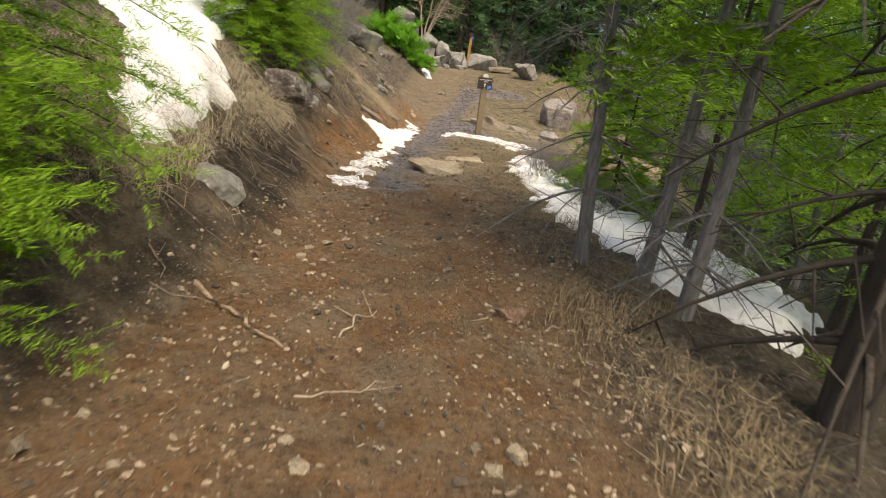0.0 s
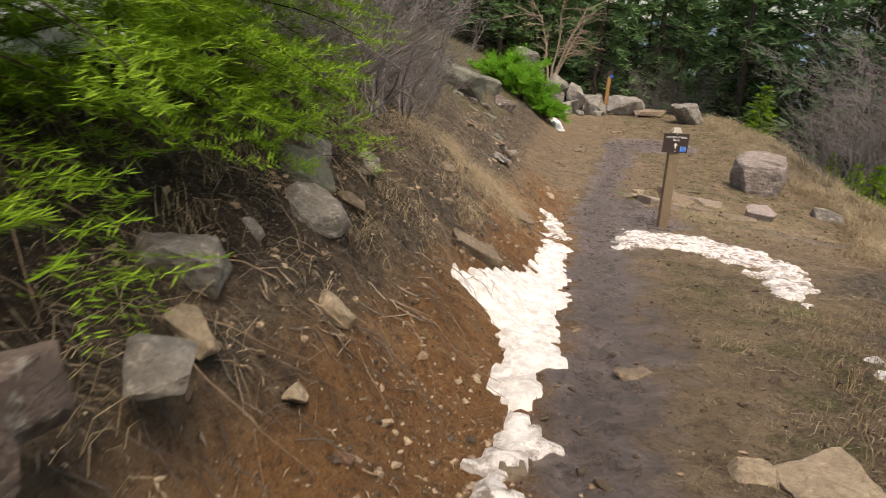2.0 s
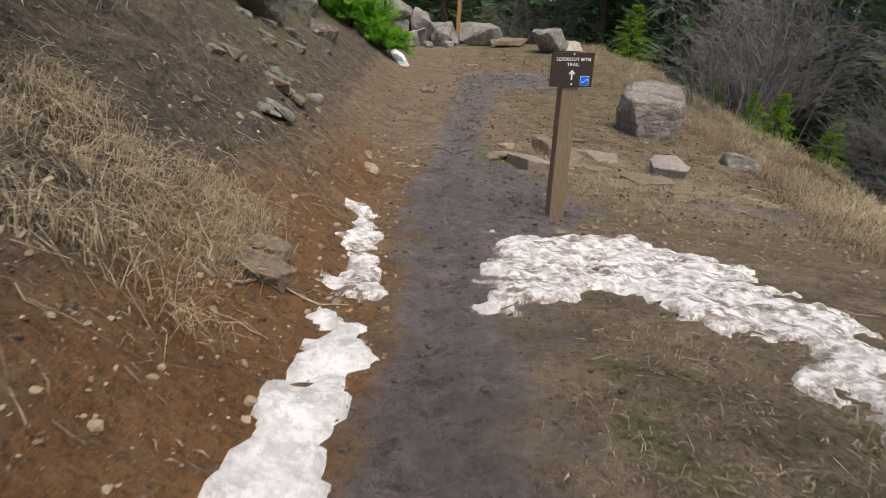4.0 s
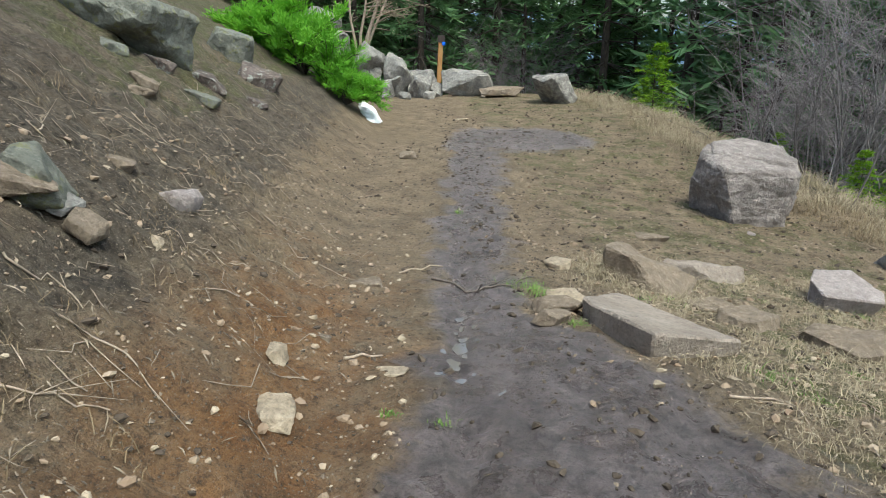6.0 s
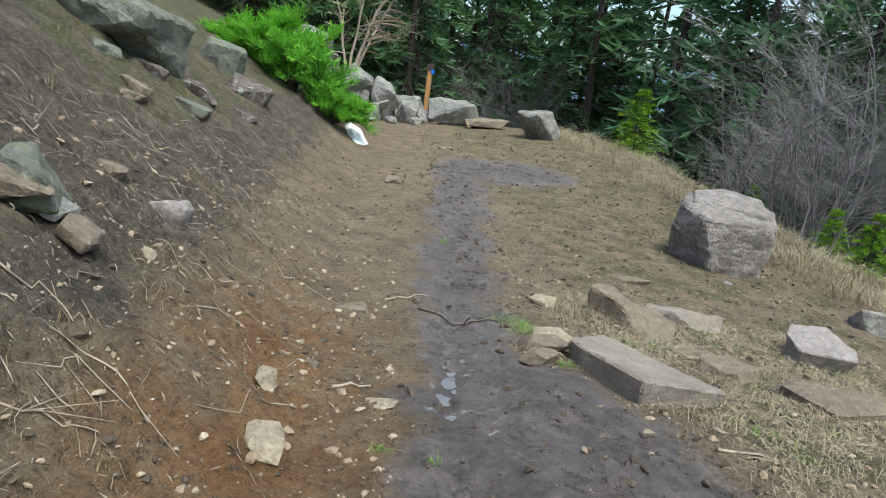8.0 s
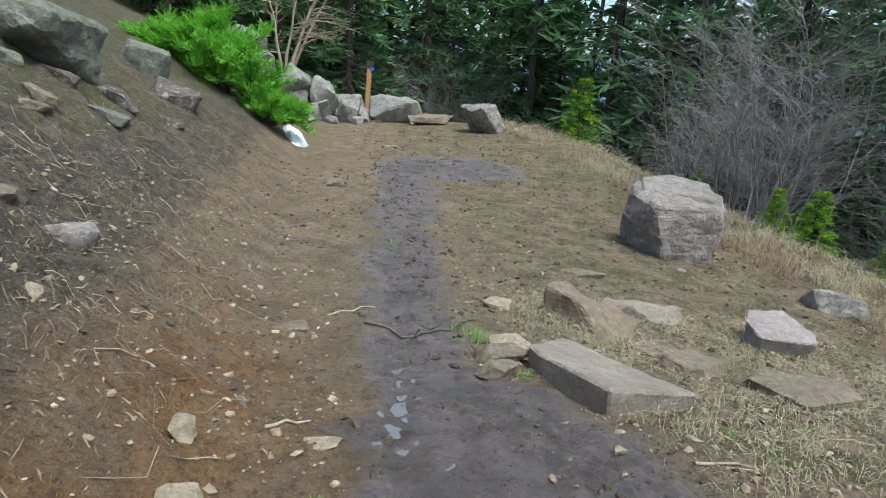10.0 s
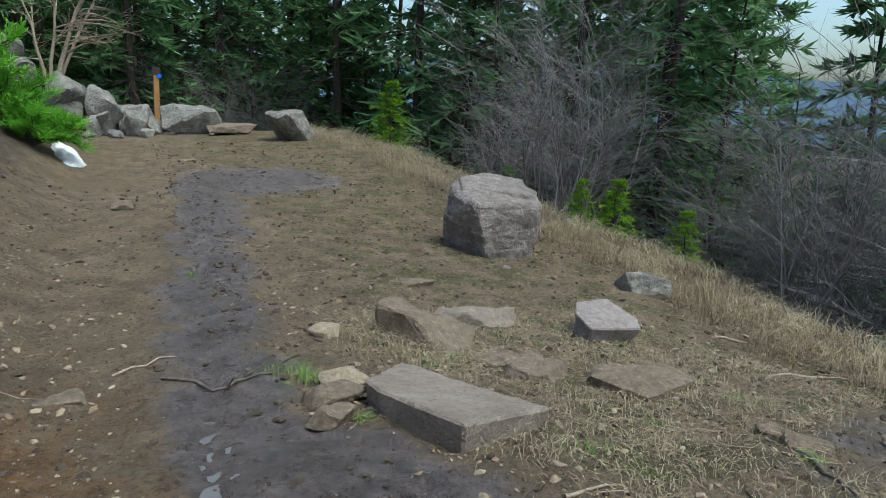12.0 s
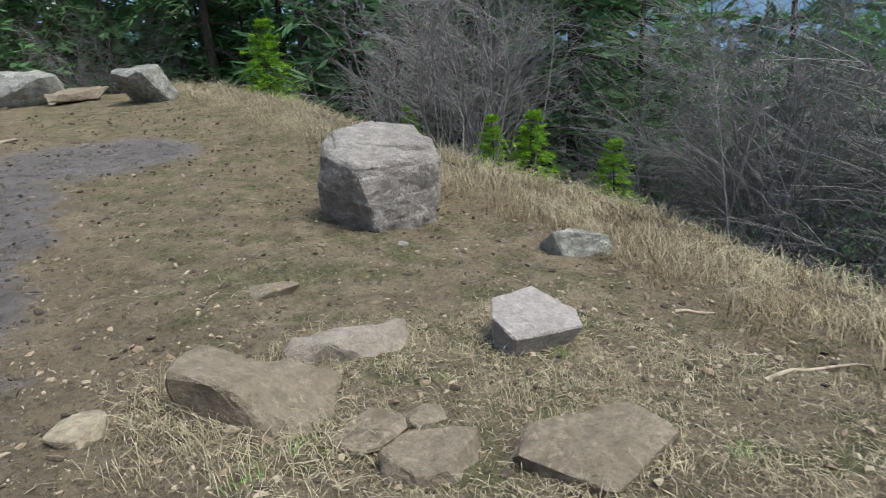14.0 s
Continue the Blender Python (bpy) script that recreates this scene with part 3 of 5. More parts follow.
def flat_stone():
    """A pale stone with a sloped level top and a broken, undercut front."""
    rim = [(-0.2, -0.1, 0.12), (0.16, -0.16, 0.09), (0.24, -0.04, 0.1), (0.14, 0.16, 0.19), (-0.1, 0.18, 0.2), (-0.2, 0.06, 0.17)]
    ob = new("stone", hull_rock("stone", rim + [(x * 0.85, y * 0.8 + 0.03, -0.03) for x, y, z in rim], QUARTZ, 0.02, 0.1, 0.02, 0.05, 17))
    ob.matrix_basis = pose(2.48, 14.68, ground(2.48, 14.68))
    return tagged(ob, "pale pinkish flat-topped stone on the dirt", "stone")


flat_stone()
stone(3.8, 15.7, 0.55, 0.26, GREY, "grey flat stone at the edge of the grass", 0.34, -15, 0.4, 0.8, (0, 6))
stone(0.7, 14.82, 0.2, 0.1, PALE, "flat pale stone beside the muddy tread", 0.15, 30, 0.2, 0.6)
stone(1.7, 15.85, 0.28, 0.1, TAN, "low tan stone bedded in the dirt", 0.16, 0, 0.4, 0.4)
stone(-1.29, 14.1, 0.19, 0.14, QUARTZ, "white quartz stone on the slope", 0.14, -10, 0.15, 0.3)
stone(-0.64, 12.82, 0.11, 0.06, PALE, "pale broken stone at the foot of the bank", 0.16, 10, 0.25, 0.5)
stone(-0.68, 13.1, 0.08, 0.07, PALE, "pale broken stone at the foot of the bank", 0.1, 0, 0.2)
stone(-0.17, 18.82, 0.22, 0.15, TAN, "tan stone on the bare dirt", 0.18, 0, 0.15)
stone(0.79, 22.0, 0.26, 0.08, PALE, "low pale stone on the bare dirt", 0.14, 0, 0.3)
stone(-0.47, 14.38, 0.22, 0.06, TAN, "flat tan stone bedded in the dirt", 0.12, 10, 0.3, 0.6)
stone(-0.3, 13.18, 0.12, 0.04, PALE, "flat pale stone bedded in the dirt", 0.07, 0, 0.3, 0.6)
for sx, sy, w, h, mat in (
    (-1.74, 12.78, 0.16, 0.1, TAN), (-1.68, 13.05, 0.17, 0.11, TAN), (-1.27, 12.56, 0.24, 0.1, GREY), (-1.34, 11.83, 0.08, 0.05, PALE), (-1.47, 11.56, 0.08, 0.05, TAN),
    (-1.3, 12.42, 0.18, 0.07, GREY), (-1.43, 13.12, 0.24, 0.13, TAN), (-1.71, 13.0, 0.2, 0.13, TAN), (-1.74, 12.8, 0.11, 0.08, GREY), (-1.33, 13.2, 0.13, 0.06, GREY),
    (-1.25, 13.15, 0.15, 0.08, TAN), (-1.51, 14.07, 0.14, 0.08, TAN), (-1.12, 13.36, 0.08, 0.05, PALE), (-1.31, 12.09, 0.08, 0.05, PALE), (-0.57, 13.41, 0.06, 0.05, TAN),
):
    stone(sx, sy, w, h, mat, "broken stone lying on the leaf-littered slope", None, None, 0.2, 0.2, (0, 0), "stone", "stones on the slope")
for sx, sy, w, h, mat in (
    (-1.7, 5.35, 0.16, 0.09, TAN), (-1.29, 5.88, 0.15, 0.08, PALE), (-1.15, 6.39, 0.14, 0.11, PALE), (-1.08, 5.97, 0.07, 0.05, PALE), (-1.41, 6.36, 0.1, 0.09, GREY), (-0.95, 5.9, 0.06, 0.08, RED),
    (-0.55, 6.19, 0.1, 0.06, TAN), (-1.55, 7.2, 0.2, 0.18, GREY), (-1.45, 7.6, 0.18, 0.14, GREY), (-1.35, 7.1, 0.14, 0.1, TAN), (-1.15, 8.3, 0.1, 0.07, TAN), (-1.3, 9.0, 0.14, 0.1, TAN),
):
    stone(sx, sy, w, h, mat, "broken stone set in the clay bank", None, None, 0.3, 0, (0, 0), "stone", "stones in the bank")
for sx, sy, w, h, mat in (
    (-0.23, 1.12, 0.06, 0.02, PALE), (0.27, 1.24, 0.06, 0.06, PALE), (0.21, 1.17, 0.05, 0.04, PALE), (-0.55, 2.54, 0.05, 0.04, PALE), (0.34, 2.14, 0.12, 0.08, RED), (-0.6, 1.05, 0.035, 0.03, PALE),
    (-0.76, 1.22, 0.035, 0.025, PALE), (0.17, 1.25, 0.035, 0.03, TAN), (-0.28, 1.2, 0.04, 0.03, PALE), (-0.81, 1.07, 0.045, 0.04, TAN), (-0.48, 2.79, 0.05, 0.035, PALE), (-0.54, 2.66, 0.05, 0.05, PALE),
    (-0.72, 2.5, 0.06, 0.04, RED), (-0.74, 2.85, 0.055, 0.04, PALE), (0.1, 2.6, 0.045, 0.03, TAN),
):
    stone(sx, sy, w, h, mat, BED, None, None, 0.2, 0, (0, 0), "stone", "loose stones on the trail")
for sx, sy, w, h, mat in (
    (-0.17, 7.03, 0.11, 0.05, TAN), (-0.13, 7.06, 0.1, 0.05, TAN), (0.62, 11.54, 0.07, 0.04, PALE), (-0.94, 11.85, 0.045, 0.035, PALE), (1.97, 13.2, 0.12, 0.08, TAN), (2.02, 13.07, 0.17, 0.06, TAN),
    (2.42, 12.92, 0.18, 0.07, TAN), (1.11, 14.6, 0.08, 0.06, TAN), (1.66, 14.35, 0.16, 0.06, TAN), (0.62, 13.1, 0.05, 0.03, PALE), (0.95, 13.2, 0.06, 0.03, PALE), (2.75, 16.25, 0.1, 0.03, QUARTZ),
):
    stone(sx, sy, w, h, mat, "small stone beside the muddy tread", None, None, 0.2, 0, (0, 0), "stone", "stones by the tread")


# ---- snow ----
def snow(outline, thick, dirty, label, step=0.03, ragged=0.12, cap=9.0):
    """A melting drift with a ragged outline, thicker towards its middle."""
    pts = [Vector(p) for p in outline]
    x0, x1 = min(p.x for p in pts) - 0.25, max(p.x for p in pts) + 0.25
    y0, y1 = min(p.y for p in pts) - 0.25, max(p.y for p in pts) + 0.25
    nx, ny = int((x1 - x0) / step) + 2, int((y1 - y0) / step) + 2

    def inside(x, y):
        p, best, odd = Vector((x, y)), 9.0, False
        for a, b in zip(pts, pts[1:] + pts[:1]):
            ab = b - a
            k = clamp01((p - a).dot(ab) / max(ab.length_squared, 1e-9))
            best = min(best, (p - a - ab * k).length)
            if (a.y > y) != (b.y > y) and x < (b.x - a.x) * (y - a.y) / (b.y - a.y) + a.x:
                odd = not odd
        q = Vector((x, y, 0.3))
        return (min(best, cap) if odd else -best) + ragged * (noise.noise(q * 4) * 0.8 + noise.noise(q * 11) * 0.55 + noise.noise(q * 27) * 0.3)

    verts, vals = [], []
    for j in range(ny):
        for i in range(nx):
            x, y = x0 + i * step, y0 + j * step
            v = inside(x, y)
            q = Vector((x, y, 5.0))
            lump = 1 + 0.55 * noise.noise(q * 7) + 0.5 * noise.noise(q * 19)
            if v > 0:
                z = thick * (1 - math.exp(-v / (0.6 * thick + 0.02))) * lump + 0.006
            else:
                z = -0.04
            verts.append((x, y, top(x, y) + z))
            vals.append(v)
    faces, keep = [], {}
    for j in range(ny - 1):
        for i in range(nx - 1):
            q = (j * nx + i, j * nx + i + 1, (j + 1) * nx + i + 1, (j + 1) * nx + i)
            if max(vals[k] for k in q) > 0:
                faces.append(tuple(keep.setdefault(k, len(keep)) for k in q))
    verts = [verts[k] for k in keep]
    ob = new("snow_patch", mesh_of("snow_patch", verts, faces, SNOW, True, {"dirty": [dirty] * len(verts)}))
    return tagged(ob, label, "snow")


snow([(-1.25, 2.6), (-1.3, 3.4), (-1.34, 4.0), (-1.46, 4.3), (-1.7, 4.55), (-1.84, 5.15), (-2.0, 6.0), (-2.15, 7.3), (-2.6, 8.0), (-4.2, 9.0), (-4.2, 5.2), (-2.3, 4.2), (-1.75, 3.6), (-1.45, 2.7)], 0.09, 0.05, "clean white snow field lying on top of the bank", 0.04, 0.09)
snow([(-0.72, 4.25), (-0.5, 4.28), (-0.54, 5.1), (-0.53, 5.9), (-0.48, 6.5), (-0.66, 6.4), (-0.74, 5.7), (-0.66, 4.8)], 0.02, 0.9, "dirty snow strip along the foot of the bank", 0.025, 0.16, 0.1)
snow([(-0.64, 6.25), (-0.52, 6.25), (-0.47, 7.0), (-0.42, 7.7), (-0.38, 8.6), (-0.42, 10.0), (-0.58, 10.1), (-0.62, 8.8), (-0.66, 8.3), (-0.94, 7.45), (-0.7, 7.25)], 0.03, 0.45, "white snow strip along the foot of the bank")
snow([(-0.4, 10.1), (-0.4, 10.6), (-0.48, 11.2), (-0.58, 11.75), (-0.6, 11.96), (-0.63, 11.9), (-0.62, 11.4), (-0.6, 10.6), (-0.52, 10.2)], 0.022, 1.0, "dirty snow strip along the foot of the bank", 0.025, 0.16, 0.09)
snow([(0.04, 10.6), (0.25, 11.45), (0.6, 11.38), (1.04, 11.55), (1.45, 10.95), (1.5, 10.2), (1.25, 9.3), (1.05, 8.6), (0.92, 8.9), (1.05, 9.9), (0.75, 10.3), (0.46, 10.38), (0.2, 10.15), (0.06, 10.2)], 0.025, 1.0, "dirty grainy snow patch beside the muddy tread", 0.025, 0.2, 0.13)
snow([(0.85, 4.4), (0.8, 5.1), (0.78, 5.7), (0.75, 6.6), (1.0, 7.6), (1.3, 7.5), (1.3, 6.4), (1.6, 5.6), (2.5, 5.2), (2.5, 3.6), (1.75, 2.6), (1.25, 3.1), (1.05, 3.6)], 0.04, 0.2, "white snow patch on the slope below the trail edge", 0.04, 0.2, 0.25)
snow([(-0.75, 21.1), (-0.6, 21.2), (-0.55, 21.7), (-0.7, 22.4), (-0.95, 22.5), (-0.9, 21.8)], 0.08, 0.1, "small white snow patch at the foot of the bank", 0.03, 0.08)


# ---- sign and marker ----
def letters(name, text, size, material):
    cu = bpy.data.curves.new(name, "FONT")
    cu.body, cu.size, cu.extrude, cu.align_x, cu.align_y = text, size, 0.001, "CENTER", "CENTER"
    cu.offset, cu.space_character = 0.0002, 1.08
    tmp = new(name, cu)
    bpy.context.view_layer.update()
    me = bpy.data.meshes.new_from_object(tmp.evaluated_get(bpy.context.evaluated_depsgraph_get()))
    bpy.data.objects.remove(tmp)
    me.materials.clear()
    me.materials.append(material)
    return me


def flat_shape(name, pts, thick, material):
    bm = bmesh.new()
    f = bm.faces.new([bm.verts.new((x, y, 0)) for x, y in pts])
    r = bmesh.ops.extrude_face_region(bm, geom=[f])
    for v in r["geom"]:
        if isinstance(v, bmesh.types.BMVert):
            v.co.z += thick
    bmesh.ops.recalc_face_normals(bm, faces=bm.faces[:])
    return from_bm(name, bm, material)


def trail_sign():
    x, y = 0.68, 12.03
    root = tagged(new("trail_sign"), "brown trail sign with white lettering on a square wooden post", "sign")
    root.matrix_basis = pose(x, y, ground(x, y) - 0.05, 0, 0, 8)
    post = part("post", box_mesh("post", 0.105, 0.092, 1.14, POSTWOOD, 0.006), root)
    bm = bmesh.new()
    bmesh.ops.create_cone(bm, cap_ends=True, segments=4, radius1=0.076, radius2=0.045, depth=0.05)
    bmesh.ops.rotate(bm, verts=bm.verts[:], matrix=Matrix.Rotation(radians(45), 3, "Z"))
    part("post_cap", from_bm("post_cap", bm, CAPWOOD), root, "weathered chamfered top", pose(0, 0, 1.155))
    board = part("sign_board", box_mesh("sign_board", 0.272, 0.012, 0.205, SIGNBROWN, 0.002, False), root, "dark brown board with white lettering", pose(-0.005, -0.053, 1.02))
    part("lettering", letters("lettering", "LOOKOUT MTN", 0.0285, WHITE), board, "white lettering", pose(0.003, -0.0075, 0.062, 90))
    part("lettering", letters("lettering", "TRAIL", 0.0285, WHITE), board, "white lettering", pose(0.003, -0.0075, 0.031, 90))
    arrow = [(-0.005, -0.034), (0.005, -0.034), (0.005, 0.006), (0.014, -0.003), (0.021, 0.003), (0.0, 0.026), (-0.021, 0.003), (-0.014, -0.003), (-0.005, 0.006)]
    part("arrow", flat_shape("arrow", arrow, 0.0015, WHITE), board, "white arrow", pose(0.0, -0.0075, -0.025, 90))
    badge = part("badge", box_mesh("badge", 0.058, 0.004, 0.058, LIGHTBLUE, 0.001, False), board, "light blue square rim", pose(0.085, -0.0085, -0.064))
    part("badge_face", box_mesh("badge_face", 0.052, 0.003, 0.052, BLUE, 0.001, False), badge, "blue square", pose(0, -0.0022, 0))
    tick = [(-0.026, -0.002), (-0.01, -0.014), (0.012, 0.008), (0.017, 0.003), (0.026, -0.004), (0.026, 0.001), (0.013, 0.015), (-0.01, -0.008), (-0.026, 0.003)]
    part("zigzag", flat_shape("zigzag", tick, 0.001, LIGHTBLUE), badge, "light blue zigzag line", pose(0, -0.0042, 0, 90))
    for bz in (0.094, -0.086):
        bolt = bmesh.new()
        bmesh.ops.create_uvsphere(bolt, u_segments=10, v_segments=6, radius=0.006)
        part("bolt", from_bm("bolt", bolt, STEEL, True), board, "steel bolt", pose(0.003, -0.007, bz))
    return post


trail_sign()


def marker_post():
    x, y = 0.68, 26.9
    root = tagged(new("marker_post"), "slim orange-stained wooden trail marker with a blue badge", "post")
    root.matrix_basis = pose(x, y, ground(x, y) - 0.05, 0, 2, 5)
    part("post", box_mesh("post", 0.11, 0.09, 1.35, ORANGEWOOD, 0.006), root)
    part("sign_board", box_mesh("sign_board", 0.17, 0.012, 0.16, SIGNBROWN, 0.002, False), root, "dark brown board", pose(0, -0.055, 1.32))
    part("badge", box_mesh("badge", 0.08, 0.006, 0.08, BLUE, 0.001, False), root, "blue square badge", pose(0.06, -0.063, 1.22))


marker_post()


# ---- trees ----
def tube(pts, radii, sides=6):
    """Vertices and faces of a tapered tube along points."""
    verts, faces = [], []
    for i, (p, r) in enumerate(zip(pts, radii)):
        a = (pts[min(i + 1, len(pts) - 1)] - pts[max(i - 1, 0)]).normalized()
        u = a.orthogonal().normalized()
        w = a.cross(u)
        for k in range(sides):
            g = 2 * math.pi * k / sides
            verts.append(p + (u * math.cos(g) + w * math.sin(g)) * r)
    for i in range(len(pts) - 1):
        for k in range(sides):
            j = (k + 1) % sides
            faces.append((i * sides + k, i * sides + j, (i + 1) * sides + j, (i + 1) * sides + k))
    return verts, faces


class Heap:
    """Gathers tubes and blades into one mesh."""

    def __init__(self):
        self.v, self.f = [], []

    def add(self, verts, faces):
        n = len(self.v)
        self.v += [tuple(p) for p in verts]
        self.f += [tuple(i + n for i in f) for f in faces]

    def blade(self, base, tip, width, side):
        n = len(self.v)
        s = side * (width / 2)
        self.v += [tuple(base), tuple(base.lerp(tip, 0.45) + s), tuple(tip), tuple(base.lerp(tip, 0.45) - s)]
        self.f.append((n, n + 1, n + 2, n + 3))

    def mesh(self, name, material, smooth=False):
        return mesh_of(name, self.v, self.f, material, smooth)


def conifer(seed, height, crown, reach, leaf, bark=BARK, girth=None, whorls=14, per=5, sprigs=9, needle=0.09, width=0.012, droop=0.25, dead=0.0, bend=0.02, tuft=7, along_twig=0.75, joints=4, sides=4):
    """Meshes of a conifer: trunk, branches, crown. crown: share of the height at which the foliage begins; dead: bare twigs under it."""
    rng = random.Random(seed)
    girth = girth or height * 0.012
    n = 9
    spine = [Vector((bend * height * math.sin(i * 0.9 + seed) * i / n, bend * height * math.cos(i * 0.7 + seed * 2) * i / n, height * i / n)) for i in range(n + 1)]
    trunk, limbs, leaves = Heap(), Heap(), Heap()
    trunk.add(*tube(spine, [girth * (1.25 if i == 0 else 1 - 0.93 * i / n) for i in range(n + 1)], 9))

    def at(h):
        k = min(n - 0.001, max(0, h / height * n))
        return spine[int(k)].lerp(spine[int(k) + 1], k - int(k))

    first = crown - dead
    for w in range(whorls):
        f = first + (0.985 - first) * (w + rng.uniform(-0.3, 0.3)) / whorls
        f = max(0.02, f)
        bare = f < crown
        span = reach * (1 - max(0.0, (f - crown) / (1 - crown))) ** 0.8 * rng.uniform(0.8, 1.1) + 0.05 * reach
        a0 = rng.uniform(0, 6.28)
        for b in range(per):
            a = a0 + 6.283 * b / per + rng.uniform(-0.4, 0.4)
            ln = span * rng.uniform(0.65, 1.15) * (0.7 if bare else 1)
            out = Vector((math.cos(a), math.sin(a), 0))
            rise = 0.5 * (f - 0.45) + rng.uniform(-0.15, 0.15)
            p0 = at(f * height)
            pts = [p0 + out * (ln * k / 4) + Vector((0, 0, ln * (rise * k / 4 - droop * (k / 4) ** 2))) for k in range(5)]
            r0 = max(0.003, girth * 0.28 * (ln / reach) ** 0.7)
            limbs.add(*tube(pts[:: 4 // joints], [r0 * (1 - 0.2 * k) for k in range(0, 5, 4 // joints)], sides))
            if bare:
                for _ in range(4):
                    k = rng.uniform(0.3, 1) * 3.9
                    s = pts[int(k)].lerp(pts[int(k) + 1], k - int(k))
                    e = s + (out * 0.5 + Vector((rng.uniform(-1, 1), rng.uniform(-1, 1), rng.uniform(-0.6, 0.6)))).normalized() * ln * 0.35
                    limbs.add(*tube([s, e], [r0 * 0.35, r0 * 0.12], 3))
                continue
            for s in range(sprigs):
                k = (0.2 + 0.8 * (s + rng.random()) / sprigs) * 3.98
                base = pts[int(k)].lerp(pts[int(k) + 1], k - int(k))
                side = Vector((-out.y, out.x, 0)) * rng.choice((-1, 1))
                go = (out * rng.uniform(0.4, 1.0) + side * rng.uniform(0.2, 1.0) + Vector((0, 0, rng.uniform(-0.35, 0.35)))).normalized()
                tl = ln * rng.uniform(0.16, 0.36)
                tip = base + go * tl + Vector((0, 0, -0.1 * tl))
                for q in range(tuft):
                    o = base.lerp(tip, (q + rng.random()) / tuft)
                    for sgn in (-1, 1):
                        dirn = (go * along_twig + side.cross(go) * rng.uniform(-0.5, 0.5) + side * sgn * rng.uniform(0.6, 1.0) + Vector((0, 0, rng.uniform(-0.35, 0.45)))).normalized()
                        leaves.blade(o, o + dirn * needle * rng.uniform(0.7, 1.3), width, dirn.cross(Vector((rng.uniform(-1, 1), rng.uniform(-1, 1), 1))).normalized())
    return trunk.mesh("trunk", bark, True), limbs.mesh("branch", bark, True), leaves.mesh("crown", leaf)


def plant(meshes, x, y, label, category="tree", name="conifer", turn=0.0, scale=1.0, group="", lean=(0, 0), z=None, sink=0.06):
    root = tagged(new(name), label, category, group)
    root.matrix_basis = pose(x, y, (ground(x, y) if z is None else z) - sink, lean[0], lean[1], turn) @ Matrix.Diagonal((scale, scale, scale, 1))
    for nm, me in zip(("trunk", "branch", "crown"), meshes):
        tagged(part(nm, me, root), kind="" if nm == "trunk" else "stuff")
    return root


SAPLING = [conifer(s, 1.5, 0.06, 0.62, FIR, DARKBARK, 0.02, 18, 7, 18, 0.03, 0.0034, 0.25, tuft=26, along_twig=0.4) for s in (3, 8)]
LITTLE = conifer(14, 1.5, 0.06, 0.62, FIR, DARKBARK, 0.02, 14, 5, 8, 0.08, 0.016, 0.2, tuft=5)
MIDDLE = conifer(17, 3.4, 0.3, 0.8, FIR, DARKBARK, 0.03, 16, 5, 18, 0.036, 0.0085, 0.35, 0.2, tuft=14, bend=0.01, along_twig=0.4)
YOUNG = [conifer(s, 5.5, c, w, FIR, BARK, 0.034, 20, 6, 20, 0.042, 0.0095, 0.35, dd, tuft=13, bend=0.006, along_twig=0.4) for s, c, w, dd in ((5, 0.3, 0.75, 0.22), (9, 0.22, 0.7, 0.16), (12, 0.1, 1.0, 0.06))]
DARKFIR = conifer(23, 5.5, 0.3, 0.8, FIR, DARKBARK, 0.06, 20, 5, 9, 0.06, 0.01, 0.35, 0.26, tuft=8, bend=0.006)
plant(SAPLING[0], -1.42, 1.65, "green young fir on top of the bank", turn=20, scale=1.2, group="firs on the bank")
plant(SAPLING[0], -1.2, 1.3, "low green young fir hanging over the bank", turn=250, scale=0.7, group="firs on the bank")
plant(SAPLING[1], -1.45, 1.2, "green young fir on top of the bank", turn=140, scale=1.0, group="firs on the bank")
plant(SAPLING[1], -1.78, 5.75, "green young fir overhanging the bank", turn=70, scale=1.15, group="firs on the bank")
plant(SAPLING[0], -1.76, 6.35, "green young fir overhanging the bank", turn=200, scale=1.1, group="firs on the bank")
plant(SAPLING[1], -1.85, 7.1, "green young fir overhanging the bank", turn=300, scale=1.2, group="firs on the bank")
plant(SAPLING[0], 1.6, 5.5, "small green fir below the trail edge", turn=10, scale=1.1)
plant(MIDDLE, 1.95, 4.5, "green fir on the slope below the trail", turn=100, group="firs below the trail")
plant(MIDDLE, 2.4, 3.3, "green fir on the slope below the trail", turn=220, scale=1.1, group="firs below the trail")
plant(MIDDLE, 2.3, 6.3, "green fir on the slope below the trail", turn=20, scale=1.1, group="firs below the trail")
plant(DARKFIR, 1.5, 1.85, "fir with a thick dark trunk and bare lower twigs", turn=200, scale=1.3, group="firs below the trail", lean=(0, 4))
plant(YOUNG[0], 0.81, 3.08, "slim young fir with a grey trunk and bare lower twigs", turn=15, group="firs below the trail", lean=(0, -5))
plant(YOUNG[1], 1.07, 2.88, "slim young fir with a dark trunk and bare lower twigs", turn=130, group="firs below the trail", lean=(0, -3))
plant(YOUNG[1], 1.16, 2.52, "slim young fir with a dark trunk and bare lower twigs", turn=240, group="firs below the trail", lean=(0, -5))
plant(YOUNG[2], 2.9, 2.3, "fir on the slope below the trail", turn=90, scale=1.2, group="firs below the trail", lean=(0, 4))
plant(YOUNG[2], 2.9, 4.6, "slim young fir on the slope below the trail", turn=10, scale=1.1, group="firs below the trail")
plant(YOUNG[2], 3.6, 6.8, "slim young fir on the slope below the trail", turn=50, scale=1.1, group="firs below the trail")
plant(LITTLE, 4.6, 23.3, "small bright green pine at the clearing edge", turn=30, scale=0.95)
plant(LITTLE, 5.1, 18.1, "small green fir behind the dry grass", turn=130, scale=0.5, group="low firs behind the grass")
